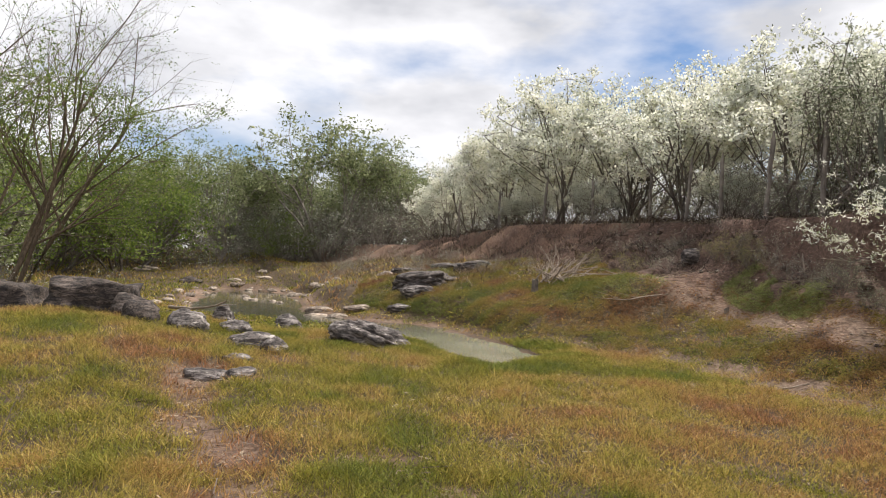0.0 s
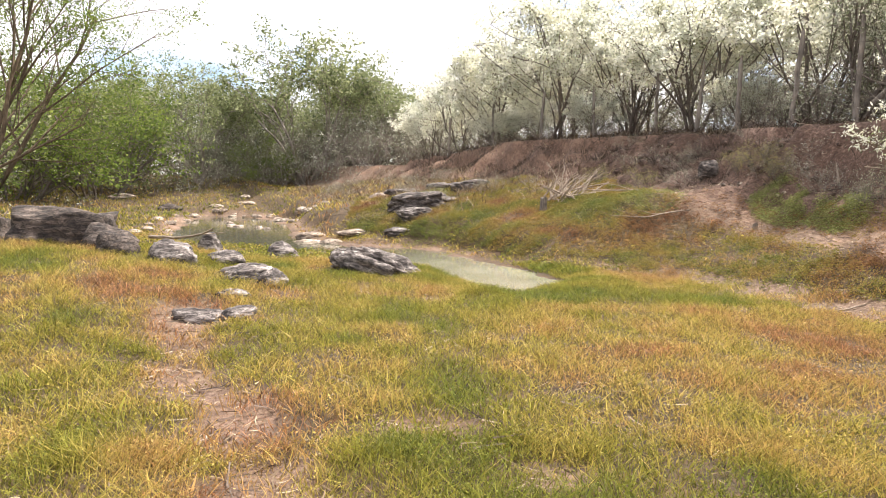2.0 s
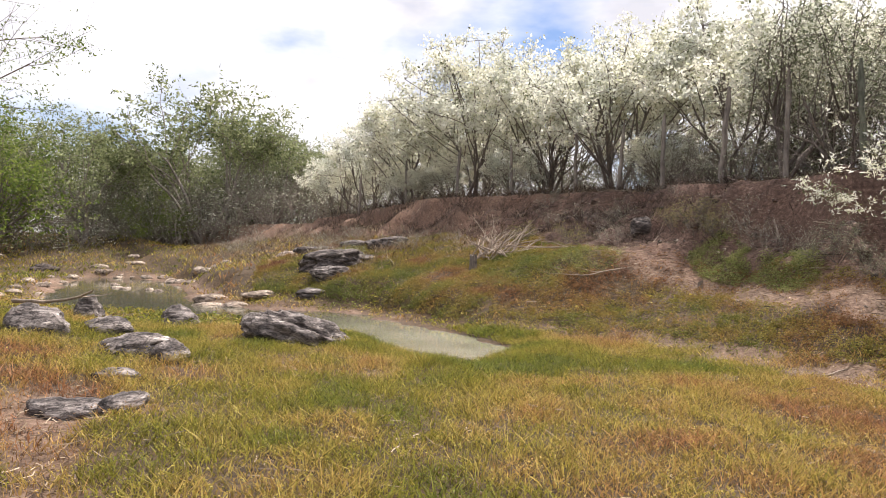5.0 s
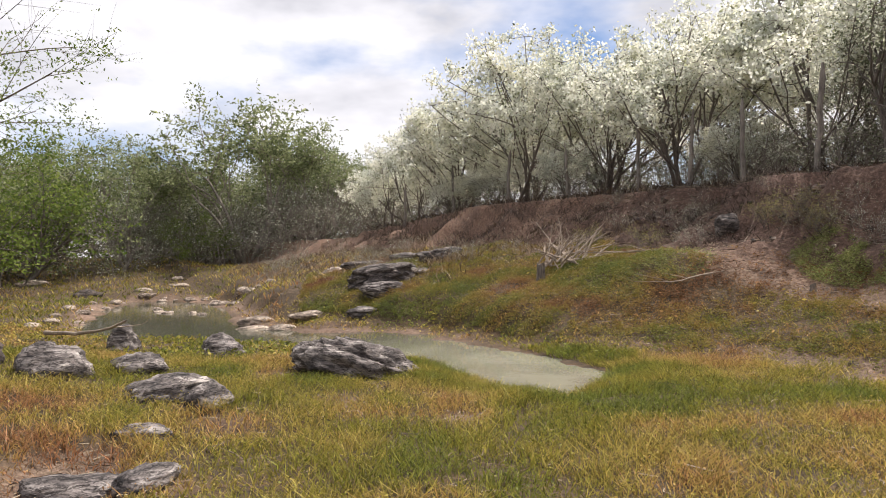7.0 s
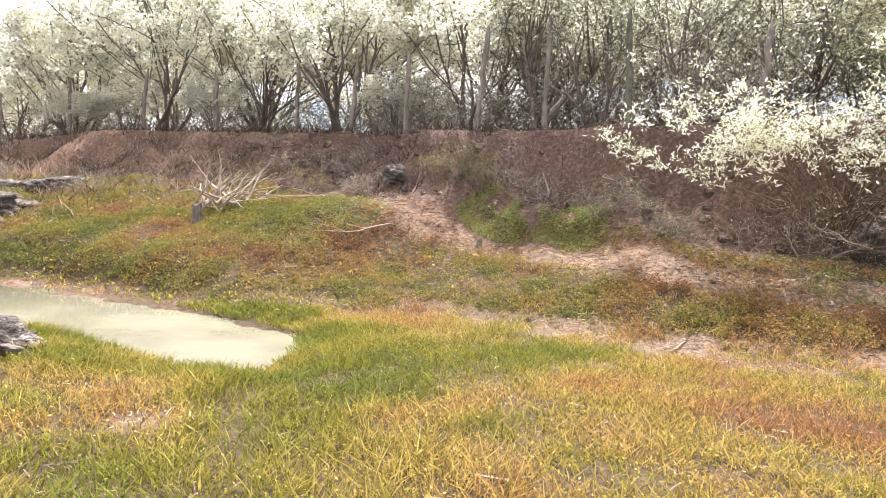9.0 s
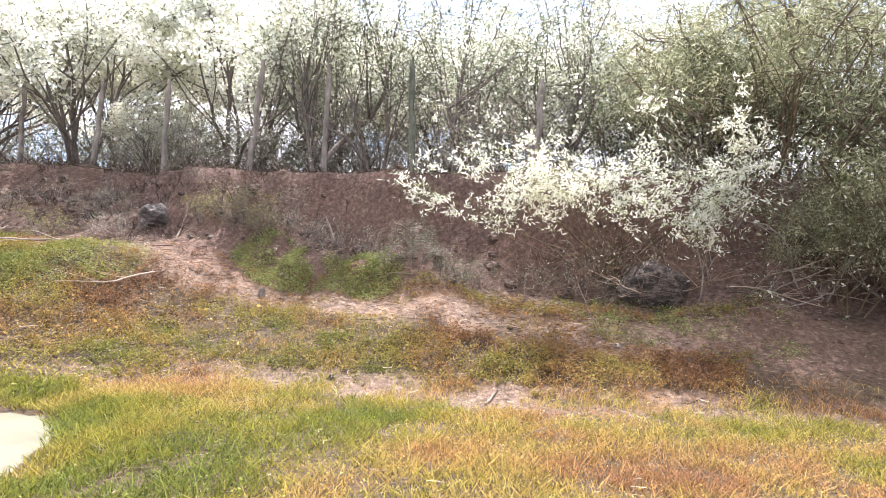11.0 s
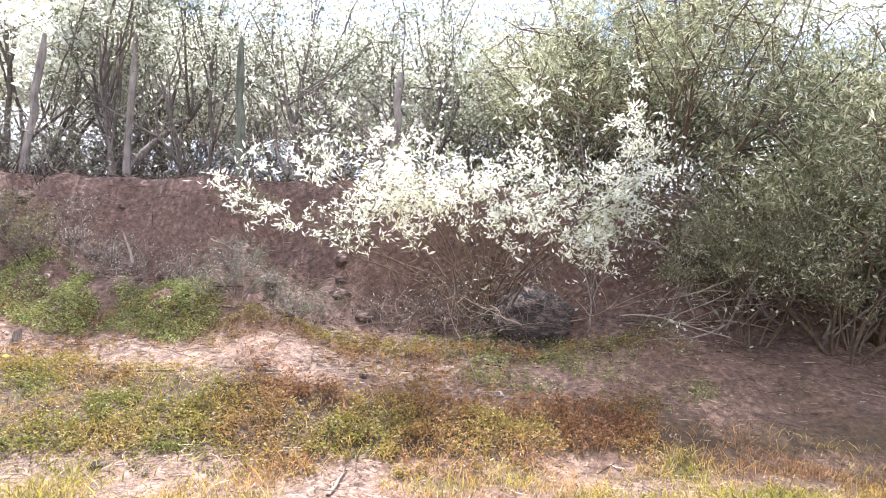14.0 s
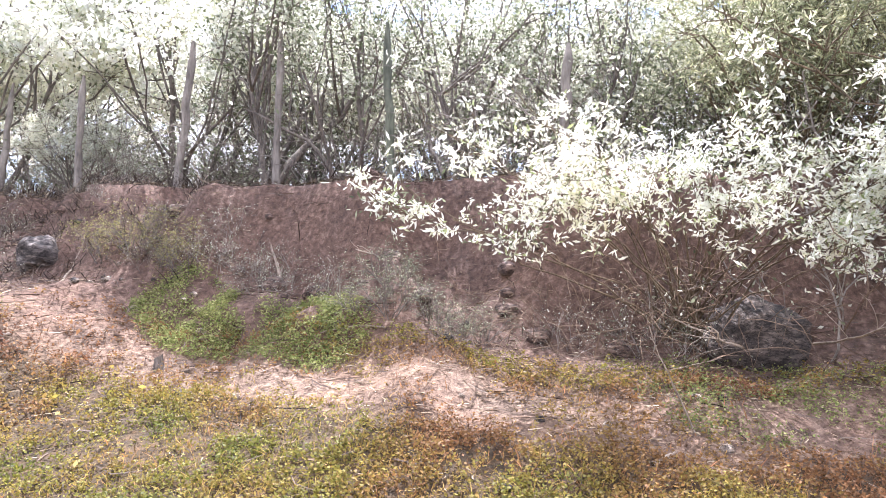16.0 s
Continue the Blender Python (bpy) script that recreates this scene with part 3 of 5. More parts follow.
def sprays(seed, points, count, per, size, slim, reach, droop=0.3):
    """Leaves or flowers set in rows along short twigs, as loose sprays."""
    rng = np.random.default_rng(seed)
    c = np.repeat(points[rng.integers(0, len(points), count)] + rng.normal(0, reach * 0.4, (count, 3)), per, 0)
    d = rng.normal(0, 1, (count, 3))
    d[:, 2] = np.abs(d[:, 2]) * 0.5 - droop
    d /= np.linalg.norm(d, axis=1)[:, None]
    d = np.repeat(d, per, 0)
    t = np.tile(np.linspace(0, 1, per), count)[:, None]
    c = c + d * reach * t
    s = rng.normal(0, 1, (count * per, 3))
    s /= np.linalg.norm(s, axis=1)[:, None]
    out = d * 0.5 + s
    out /= np.linalg.norm(out, axis=1)[:, None]
    w = np.cross(out, rng.normal(0, 1, (count * per, 3)))
    w /= np.linalg.norm(w, axis=1)[:, None]
    ln = size * (0.6 + 0.8 * rng.random((count * per, 1)))
    v = np.stack((c, c + out * ln * 0.5 + w * ln * slim * 0.5, c + out * ln, c + out * ln * 0.5 - w * ln * slim * 0.5), 1).reshape(-1, 3)
    return v, np.arange(count * per * 4).reshape(-1, 4)


def joined(*sets):
    vs, fs, at = [], [], 0
    for v, f in sets:
        vs.append(v)
        fs.append(f + at)
        at += len(v)
    return np.concatenate(vs), np.concatenate(fs)


def plant(name, place, paths, bark, crowns, label, category, group, sides=5, turn=0.0, size=1.0):
    ob = thing(name, place, label, category, group, None, turn, size)
    v, f = tubes(paths, sides)
    part("trunk", mesh_from("trunk", v, f, bark, True), ob)
    for cname, (cv, cf), mat, clabel in crowns:
        part(cname, mesh_from(cname, cv, cf, mat), ob, clabel)
    return ob


def on_ground(x, y, sink=0.0):
    return (x, y, float(height(np.array([x]), np.array([y]))[0]) - sink)


def scatter_copies(originals, spots, seed, low=0.85, high=1.15):
    rng = random.Random(seed)
    for k, spot in enumerate(spots):
        x, y = spot[:2]
        s = spot[2] if len(spot) > 2 else rng.uniform(low, high)
        src = originals[k % len(originals)]
        m = pose(*on_ground(x, y, 0.05), rng.uniform(-4, 4), rng.uniform(-4, 4), rng.uniform(0, 360)) @ Matrix.Scale(s / src.scale[0], 4)
        copy_thing(src, m)


# Flowering trees on the crest
def blossom_tree(seed, place, size=1.0, turn=0.0, flowers=21000):
    paths, tw = crowned(seed, 6, 5.5, 6.0, 1.5, 34, 0.065, 0.8, 0.75, 0.25, 9, 0.5)
    lit = tw[soft_noise(tw[:, 0] + tw[:, 2], tw[:, 1] - tw[:, 2], 0.7, seed) > 0.16]
    crown = joined(sprays(seed + 1, lit, flowers // 4, 3, 0.095, 0.62, 0.17, 0.05), leaves(seed + 2, lit, flowers // 4, 0.095, 0.62, 0.12))
    green = leaves(seed + 3, tw, 1500, 0.085, 0.5, 0.14)
    return plant("flowering_tree", place, paths, BARK_DARK, [("crown", crown, BLOSSOM, "masses of cream white blossom"), ("foliage", green, LEAF_DULL, "few grey-green leaves")],
                 "many-stemmed tree in cream white blossom on the bank", "tree", "flowering trees along the bank", 5, turn, size)


WHITE = [blossom_tree(11, on_ground(9.4, 24.3), 1.12), blossom_tree(23, on_ground(6.4, 31.6), 1.36, 40), blossom_tree(37, on_ground(11.2, 20.4), 1.15, 80)]
scatter_copies(WHITE, [(4.4, 35.0, 1.12), (2.9, 38.0, 0.98), (1.6, 41.0, 0.8), (8.4, 28.0, 1.12), (12.4, 27.2, 1.2), (14.6, 22.6, 1.15), (10.6, 32.0, 1.2), (8.0, 36.0, 1.1), (13.9, 18.2, 0.9), (16.6, 15.6, 1.0), (16.0, 11.4, 0.95), (19.0, 19.0, 1.2), (7.2, 28.6, 0.42), (5.4, 32.2, 0.42), (3.9, 33.6, 0.4), (10.0, 22.2, 0.4)], 5)


# Grey-green trees behind the fence
def scrub_tree(seed, place, size=1.0, turn=0.0):
    paths, tw = crowned(seed, 3, 5.2, 3.8, 1.9, 20, 0.075, 0.62, 0.9, 0.3, 9, 0.34)
    return plant("scrub_tree", place, paths, BARK_DARK, [("crown", joined(leaves(seed + 1, tw, 2300, 0.075, 0.5, 0.13), sprays(seed + 2, tw, 700, 4, 0.085, 0.5, 0.16)), LEAF_PALE, "thin grey-green leaves with pale flowers")],
                 "dark-stemmed scrub tree with thin grey-green leaves behind the fence", "tree", "scrub trees behind the fence", 6, turn, size)


SCRUB = [scrub_tree(51, on_ground(10.1, 16.8), 1.0), scrub_tree(63, on_ground(10.3, 15.4), 0.75, 120)]
scatter_copies(SCRUB, [(10.9, 13.7, 0.8), (13.2, 15.4, 1.05), (12.4, 18.6, 0.95), (12.9, 12.4, 0.85), (13.4, 19.6, 1.1), (14.8, 13.4, 1.05)], 8)


# Bare thicket
def bare_shrub(seed, place, size=1.0):
    paths, tw = grow(seed, 6, 2.4, 0.022, 0.8, 2, (5, 5), 0.66, 0.0, 0.27, 0.9, 0.3, 0.2)
    return plant("bare_shrub", place, paths, BARK_GREY, [("foliage", leaves(seed + 1, tw, 520, 0.075, 0.5, 0.12), LEAF_PALE, "few pale dry leaves")],
                 "nearly leafless twiggy shrub of the dry thicket", "shrub", "dry thicket behind the fence", 4, 0, size)


BARE = [bare_shrub(71, on_ground(10.8, 19.0)), bare_shrub(83, on_ground(11.8, 15.8)), bare_shrub(97, on_ground(11.2, 13.0))]
rng = random.Random(3)
spots = []
crest_line = [(11.4, 8.5), (10.2, 11.5), (9.7, 14.0), (9.4, 17.0), (8.9, 20.0), (8.7, 23.5), (7.2, 27.5), (4.8, 32.0), (2.2, 36.0)]
for (ax, ay), (bx, by) in zip(crest_line[:-1], crest_line[1:]):
    for k in range(7):
        f, off = rng.random(), 0.8 + 8.0 * rng.random() ** 1.4
        spots.append((ax + (bx - ax) * f + off, ay + (by - ay) * f + off * 0.25, rng.uniform(0.55, 1.1)))
scatter_copies(BARE, spots, 9)


# Green feathery trees beyond the pools
def feathery_tree(seed, place, size=1.0, turn=0.0):
    paths, tw = crowned(seed, 7, 6.6, 6.4, 2.6, 26, 0.095, 1.0, 0.3, 0.35, 9, 0.45)
    crown = joined(sprays(seed + 1, tw, 1500, 5, 0.15, 0.42, 0.42, 0.12), leaves(seed + 2, tw, 1600, 0.15, 0.5, 0.2, 0, 0.6))
    return plant("feathery_tree", place, paths, BARK_GREY, [("crown", crown, LEAF_GREEN, "open feathery green crown")],
                 "slender many-stemmed tree with a feathery green umbrella crown", "tree", "trees beyond the pools", 4, turn, size)


GREEN = [feathery_tree(101, on_ground(-6.3, 45.0), 1.52), feathery_tree(113, on_ground(-12.6, 44.0), 1.1, 60)]
scatter_copies(GREEN, [(-9.5, 48.0, 1.1), (-16.5, 46.0, 1.05), (-2.4, 47.0, 1.05), (-0.2, 50.0, 0.85), (-4.0, 52.0, 1.1), (-12.0, 52.0, 1.0), (-20.5, 48.0, 1.0), (-25.0, 50.0, 1.05), (-30.0, 47.0, 1.15), (-15.0, 56.0, 1.1), (-36.0, 52.0, 1.2), (-22.0, 58.0, 1.15)], 12)


def leafy_bush(seed, place, size, mat, label, count=7600, group="leafy bushes beyond the meadow"):
    paths, tw = grow(seed, 9, 2.6, 0.045, 0.75, 2, (6, 5), 0.62, 0.0, 0.14, 0.8, 0.5, 0.15)
    return plant("leafy_bush", place, paths, BARK_DARK, [("crown", sprays(seed + 1, tw, count // 4, 4, 0.085, 0.5, 0.26, 0.25), mat, "")], label, "bush", group, 4, 0, size)


DULL = [leafy_bush(161, on_ground(-10.0, 50.5), 1.5, LEAF_DULL, "grey-green thicket bush under the far trees", 5000)]
BUSH = [leafy_bush(131, on_ground(-15.5, 37.0), 2.0, LEAF_BRIGHT, "dense bright green bush at the meadow's edge"), leafy_bush(143, on_ground(-20.0, 38.0), 2.2, LEAF_GREEN, "dense green bush at the meadow's edge")]
scatter_copies(BUSH, [(-18.0, 34.0, 1.8), (-24.0, 36.0, 2.4), (-22.0, 31.0, 2.2), (-27.0, 30.0, 2.4), (-28.0, 38.0, 2.6), (-17.5, 40.0, 1.8), (-8.5, 44.0, 0.9), (-19.0, 27.0, 1.6)], 17)
scatter_copies(BARE, [(-12.0 - 0.9 * k + 1.5 * math.sin(k * 2.4), 40.5 + 1.6 * math.sin(k * 1.7), 1.1) for k in range(10)] + [(-9.0 + 1.0 * k, 43.5 + 1.2 * math.sin(k * 2.1), 1.25) for k in range(12)], 19)
scatter_copies(DULL, [(-14.0 + 2.4 * k, 49.5 + 2.0 * math.sin(k * 1.9), 1.2 + 0.25 * math.sin(k * 2.7)) for k in range(10)] + [(-34.0 + 4.0 * k, 60.0 + 3.0 * math.sin(k * 1.3), 2.2) for k in range(10)] + [(-66.0 + 5.5 * k, 56.0, 2.6) for k in range(6)], 21)
scatter_copies(DULL, [(6.0 + 3.4 * k, 46.0 - 2.4 * k, 1.5) for k in range(6)], 22)
scatter_copies(DULL, [(13.2 + 1.2 * math.sin(k * 2.2), 13.5 + 2.1 * k, 0.65 + 0.1 * math.sin(k * 1.7)) for k in range(7)], 27)
scatter_copies(DULL, [(-31.0 + 3.6 * k, 54.5 + 1.2 * math.sin(k * 2.3), 1.35) for k in range(9)], 28)
scatter_copies(DULL, [(-16.5, 43.0, 0.9), (-20.0, 42.0, 1.0), (-12.5, 46.0, 0.8), (-23.5, 41.5, 1.0), (-9.0, 48.5, 0.8), (-27.0, 43.0, 1.2)], 26)
scatter_copies(BARE, [(-14.0 + 0.9 * k, 47.5 + 1.5 * math.sin(k * 2.9), 1.5) for k in range(20)], 24)


# Tree by the great block of rock
def block_tree(place):
    paths, tw = grow(207, 10, 4.7, 0.06, 0.4, 3, (6, 6, 5), 0.6, 0.015, 0.10, 0.75, 0.5, 0.3)
    mid = tw[tw[:, 2] < 4.3]
    crown = joined(sprays(208, mid, 6200, 5, 0.055, 0.4, 0.22, 0.2), sprays(209, tw, 1700, 4, 0.05, 0.4, 0.2, 0.2))
    return plant("thorny_tree", place, paths, BARK_BROWN, [("crown", crown, LEAF_BRIGHT, "sparse light green leaves")],
                 "many-stemmed tree with sparse light green leaves behind a rock", "tree", "", 6, 30, 1.12)


block_tree(on_ground(-8.6, 14.0))
scatter_copies(BARE, [(-9.0, 14.5, 0.8), (-8.4, 13.4, 0.5), (-10.5, 15.5, 0.9), (-6.7, 14.2, 0.45)], 23)
scatter_copies(BUSH, [(-13.5, 18.5, 1.4), (-16.0, 23.0, 2.0), (-19.5, 21.0, 2.3)], 29)


# Arching shrub in white flower, under the bank
def arching_shrub():
    rng = np.random.default_rng(301)
    root = np.array(on_ground(9.5, 10.2))
    boughs = [(7.33, 12.33, 2.55), (7.55, 11.76, 2.15), (7.55, 11.8, 2.95), (7.76, 11.2, 2.55), (7.85, 11.0, 3.0), (8.0, 10.6, 2.85), (8.05, 10.45, 2.4), (8.2, 10.05, 2.55), (8.4, 9.5, 2.9), (8.4, 9.5, 2.3),
              (8.6, 9.15, 3.45), (8.65, 8.95, 2.65), (8.75, 8.7, 2.0), (8.85, 8.4, 2.5), (8.95, 8.1, 3.0), (9.1, 7.75, 3.2), (8.9, 8.3, 3.6), (9.0, 8.0, 2.25)]
    goals = [tuple(np.array(g) + rng.normal(0, 0.16, 3) * (n > 0)) for g in boughs for n in range(2 if g[2] < 3.1 else 1)]
    paths, tips = [], []
    for g in goals:
        g = np.array(g) - root
        start = rng.normal(0, 0.18, 3) * np.array((1, 1, 0))
        mid = g * 0.45 + np.array((0, 0, 0.35 + 0.4 * rng.random())) + rng.normal(0, 0.15, 3)
        t = np.linspace(0, 1, 10)[:, None]
        pts = (1 - t) ** 2 * start + 2 * t * (1 - t) * mid + t ** 2 * g + rng.normal(0, 0.03, (10, 3))
        paths.append((pts, np.linspace(0.014, 0.004, 10)))
        for k in range(6):
            f = 5 + rng.random() * 4
            i = min(int(f), 8)
            q = pts[i] + (pts[i + 1] - pts[i]) * (f - i)
            d = (pts[i + 1] - pts[i]) / np.linalg.norm(pts[i + 1] - pts[i]) + rng.normal(0, 0.55, 3) + np.array((0, 0, 0.1))
            p2, r2, _ = limb(rng, q, d / np.linalg.norm(d), 0.25 + 0.35 * rng.random(), 0.006, -0.07, 0.14, 5)
            paths.append((p2, r2))
            tips.extend(p2[2:])
    tips = np.array(tips)
    flowers = joined(sprays(302, tips, 1350, 8, 0.062, 0.32, 0.12, 0.15), sprays(303, tips, 380, 5, 0.075, 0.26, 0.2, 0.5))
    green = sprays(304, tips, 420, 5, 0.06, 0.3, 0.22, 0.3)
    ob = plant("white_flowering_shrub", tuple(root), paths, BARK_BROWN, [("blossom", flowers, BLOSSOM_WHITE, "dense narrow white flowers"), ("foliage", green, LEAF_DULL, "narrow grey-green leaves")],
               "arching shrub covered in white flowers under the bank", "shrub", "", 5)
    return ob


arching_shrub()
scatter_copies(BARE, [(9.2, 10.5, 0.3)], 31)


# Tall fine-leaved green bushes at the end of the bank
def fine_bush(seed, place, size, turn, mat, label):
    paths, tw = crowned(seed, 6, 4.5, 4.8, 0.8, 38, 0.045, 0.75, 0.9, 0.1, 9, 0.6)
    crown = sprays(seed + 1, tw, 4600, 6, 0.08, 0.2, 0.26, 0.1)
    return plant("fine_leaved_bush", place, paths, BARK_BROWN, [("crown", crown, mat, "")], label, "bush", "tall bushes at the end of the bank", 5, turn, size)


FINE = [fine_bush(401, on_ground(10.9, 7.9), 1.05, 0, LEAF_OLIVE, "tall dense bush with fine olive green leaves"), fine_bush(421, on_ground(11.5, 5.4), 1.15, 70, LEAF_OLIVE, "tall dense bush with fine olive green leaves")]
scatter_copies(FINE, [(13.6, 7.0, 1.15), (12.0, 9.2, 0.85), (12.6, 2.6, 1.1), (10.6, 5.9, 0.8), (10.3, 7.0, 0.5), (11.0, 4.0, 0.8), (13.0, 4.4, 0.8), (13.6, 9.2, 0.8)], 33)
scatter_copies(BARE, [(10.5, 7.4, 0.8), (10.9, 6.2, 0.9), (11.4, 4.8, 0.9), (9.9, 9.0, 0.7), (10.9, 8.8, 0.9)], 35)
scatter_copies(DULL, [(13.2, 9.6, 0.9), (14.6, 7.8, 1.0), (15.2, 5.4, 1.0), (14.4, 2.4, 1.1), (16.0, 9.8, 1.1), (12.6, 6.2, 0.7), (15.0, 0.5, 1.2), (13.0, 11.2, 0.7)], 36)


# ---- fence ----
def build_fence():
    spots = [(10.3, 11.9, 1.7, 0), (9.57, 14.0, 2.15, 1), (9.5, 16.05, 2.45, 0), (8.78, 17.4, 2.25, 0), (8.75, 20.0, 2.1, 0), (8.7, 22.6, 2.2, 0), (8.3, 25.0, 2.1, 0), (6.9, 27.6, 2.0, 0), (5.3, 30.1, 2.1, 0), (3.7, 32.8, 1.9, 0), (1.9, 35.5, 1.8, 0)]
    fence = thing("fence", on_ground(9.5, 16.05), "old wire fence of rough weathered posts along the crest", "fence")
    base = Vector(fence.location)
    heads = []
    for k, (x, y, h, green) in enumerate(spots):
        rng = np.random.default_rng(500 + k)
        p = Vector(on_ground(x, y)) - base
        lean = rng.normal(0, 0.05, 2)
        n = 9
        t = np.linspace(0, 1, n)
        pts = np.stack((p.x + lean[0] * t * h + rng.normal(0, 0.014, n), p.y + lean[1] * t * h + rng.normal(0, 0.014, n), p.z - 0.3 + t * (h + 0.3)), 1)
        r = 0.068 * (1 - 0.25 * t) * (1 + rng.normal(0, 0.07, n))
        r[-1] = 0.02
        v, f = tubes([(pts, r)], 9)
        v = v + rng.normal(0, 0.006, v.shape)
        part("post", mesh_from("post", v, f, POST_GREEN if green else POST_WOOD, True), fence, "greenish weathered post" if green else "")
        heads.append(pts)
    for level in (0.32, 0.46, 0.6, 0.74, 0.86):
        for a, b in zip(heads[:-1], heads[1:]):
            i = level * 8
            p0, p1 = a[int(i)], b[int(i)]
            t = np.linspace(0, 1, 7)[:, None]
            pts = p0 * (1 - t) + p1 * t - np.array((0.1, 0, 0)) - np.array((0, 0, 1)) * (0.05 * 4 * t * (1 - t))
            v, f = tubes([(pts, np.full(7, 0.004))], 4)
            part("wire", mesh_from("wire", v, f, WIRE), fence)


build_fence()


# ---- rocks ----
def rock_mesh(seed, sx, sy, sz, layered=0.5, cuts=4, square=0.0):
    bm = bmesh.new()
    bmesh.ops.create_icosphere(bm, subdivisions=cuts, radius=1.0)
    off = Vector((seed * 3.17, seed * 1.31, seed * 2.07))
    for v in bm.verts:
        c = v.co.copy()
        if square:
            m = max(abs(c.x), abs(c.y), abs(c.z))
            c = c.lerp(c / m * 0.86, square)
        big = noise.noise(c * 1.1 + off) * 0.28
        q = Vector((c.x * 1.3, c.y * 1.3, c.z * 4.2 + c.x * 0.9)) + off
        q2 = Vector((c.x * 0.9, c.y * 3.4 + c.x * 1.5, c.z * 3.2 + c.x * 2.2 + c.y * 1.5)) + off
        layer = noise.noise(q * 0.7) * 0.12 * layered - abs(noise.noise(q2 * 1.25)) * 0.44 * layered - abs(noise.noise(q2 * 2.1)) * 0.13 * layered
        fine = noise.fractal(c * 5.0 + off, 0.9, 2.1, 3) * 0.035
        c = c * (1 + big + layer + fine)
        v.co = Vector((c.x * sx, c.y * sy, c.z * sz))
    me = bpy.data.meshes.new("rock")
    bm.to_mesh(me)
    bm.free()
    me.polygons.foreach_set("use_smooth", [True] * len(me.polygons))
    return me


def rock(seed, x, y, size, turn, label, mat=None, layered=0.5, sink=0.35, cuts=4, square=0.0, tilt=(0, 0), group="rocks by the pools", lift=0.0):
    me = rock_mesh(seed, size[0], size[1], size[2] * 1.12, layered, cuts, square)
    me.materials.append(mat or ROCK_GREY)
    x0, y0, z0 = on_ground(x, y)
    ob = new("rock", me)
    ob.matrix_basis = pose(x0, y0, z0 + size[2] * (0.24 - sink) + lift, tilt[0], tilt[1], turn)
    return tagged(ob, label, "rock", group)


rock(1, -0.80, 12.55, (0.80, 0.44, 0.40), 22, "long grey ribbed rock at the pool's edge", None, 0.9, 0.2, 5, 0, (8, 10))
rock(2, -2.6, 10.95, (0.46, 0.24, 0.20), 12, "low grey ribbed rock in the grass", None, 0.9, 0.2, 4, 0, (0, -10))
rock(3, -2.15, 10.65, (0.24, 0.2, 0.24), 40, "small dark grey rock in the grass", None, 0.8, 0.25)
rock(4, -2.48, 9.75, (0.24, 0.13, 0.10), 0, "small flat grey rock in the grass", None, 0.7, 0.2)
rock(5, -2.55, 8.72, (0.36, 0.2, 0.15), 5, "low flat grey rock beside the track", None, 0.7, 0.25, 4, 0.2)
rock(6, -2.16, 8.70, (0.22, 0.16, 0.13), 50, "small pale grey rock beside the track", None, 0.6, 0.25)
rock(7, -3.72, 11.45, (0.33, 0.28, 0.30), 25, "rounded dark grey rock in the grass", None, 0.7, 0.2)
rock(8, -3.1, 12.0, (0.33, 0.22, 0.19), 20, "low grey rock in the grass", None, 0.8, 0.2)
rock(9, -4.55, 11.6, (0.32, 0.28, 0.32), 70, "rounded dark rock in the grass", ROCK_BROWN, 0.5, 0.25)
rock(10, -5.8, 12.75, (0.86, 0.62, 0.56), 10, "large square-edged dark block of rock", ROCK_BROWN, 0.18, 0.15, 5, 0.85)
rock(11, -7.5, 13.0, (0.8, 0.6, 0.5), -8, "large dark block of rock under the tree", ROCK_BROWN, 0.18, 0.15, 4, 0.8)
rock(12, -4.95, 12.1, (0.36, 0.3, 0.32), 10, "dark rock below the great block", ROCK_BROWN, 0.5, 0.2)
rock(13, -4.35, 15.8, (0.25, 0.24, 0.36), 10, "rounded dark grey rock near the pool", None, 0.5, 0.2)
rock(14, -2.65, 14.4, (0.34, 0.28, 0.28), -10, "grey rock among grass near the pool", None, 0.7, 0.2)
rock(15, 0.1, 22.0, (0.95, 0.65, 0.38), 15, "dark overhanging ledge of rock on the bank", ROCK_LEDGE, 0.6, 0.05, 5, 0.45, (0, -8), lift=0.02)
rock(16, 1.8, 23.6, (0.75, 0.5, 0.26), 10, "dark ledge of rock on the bank", ROCK_LEDGE, 0.6, 0.3, 5, 0.4, (0, -7))
rock(17, 0.0, 20.9, (0.55, 0.4, 0.24), 12, "grey ledge rock low on the bank", ROCK_GREY, 0.6, 0.15, 5, 0.3)
rock(18, -0.3, 25.0, (0.8, 0.5, 0.18), 0, "dark ledge of rock on the bank", ROCK_LEDGE, 0.6, 0.1, 4, 0.4)
rock(33, 1.0, 22.3, (0.45, 0.35, 0.12), 40, "dark broken slab beside the ledge", ROCK_LEDGE, 0.6, 0.2, 4, 0.5, (6, -4))
rock(34, 0.9, 24.6, (0.6, 0.4, 0.2), -15, "dark ledge of rock on the bank", ROCK_LEDGE, 0.6, 0.3, 4, 0.5, (4, -6))
rock(19, -0.5, 20.1, (0.45, 0.25, 0.14), 5, "grey rock at the water's edge", ROCK_GREY, 0.7, 0.2)
rock(20, -2.3, 20.1, (0.36, 0.22, 0.12), 0, "smooth pale stone at the water's edge", ROCK_PALE, 0.3, 0.2)
rock(21, -3.0, 21.4, (0.45, 0.28, 0.15), 10, "flat pale rock at the water's edge", ROCK_PALE, 0.6, 0.2)
rock(22, -3.0, 20.6, (0.42, 0.25, 0.12), 20, "flat pale rock at the water's edge", ROCK_PALE, 0.6, 0.2)
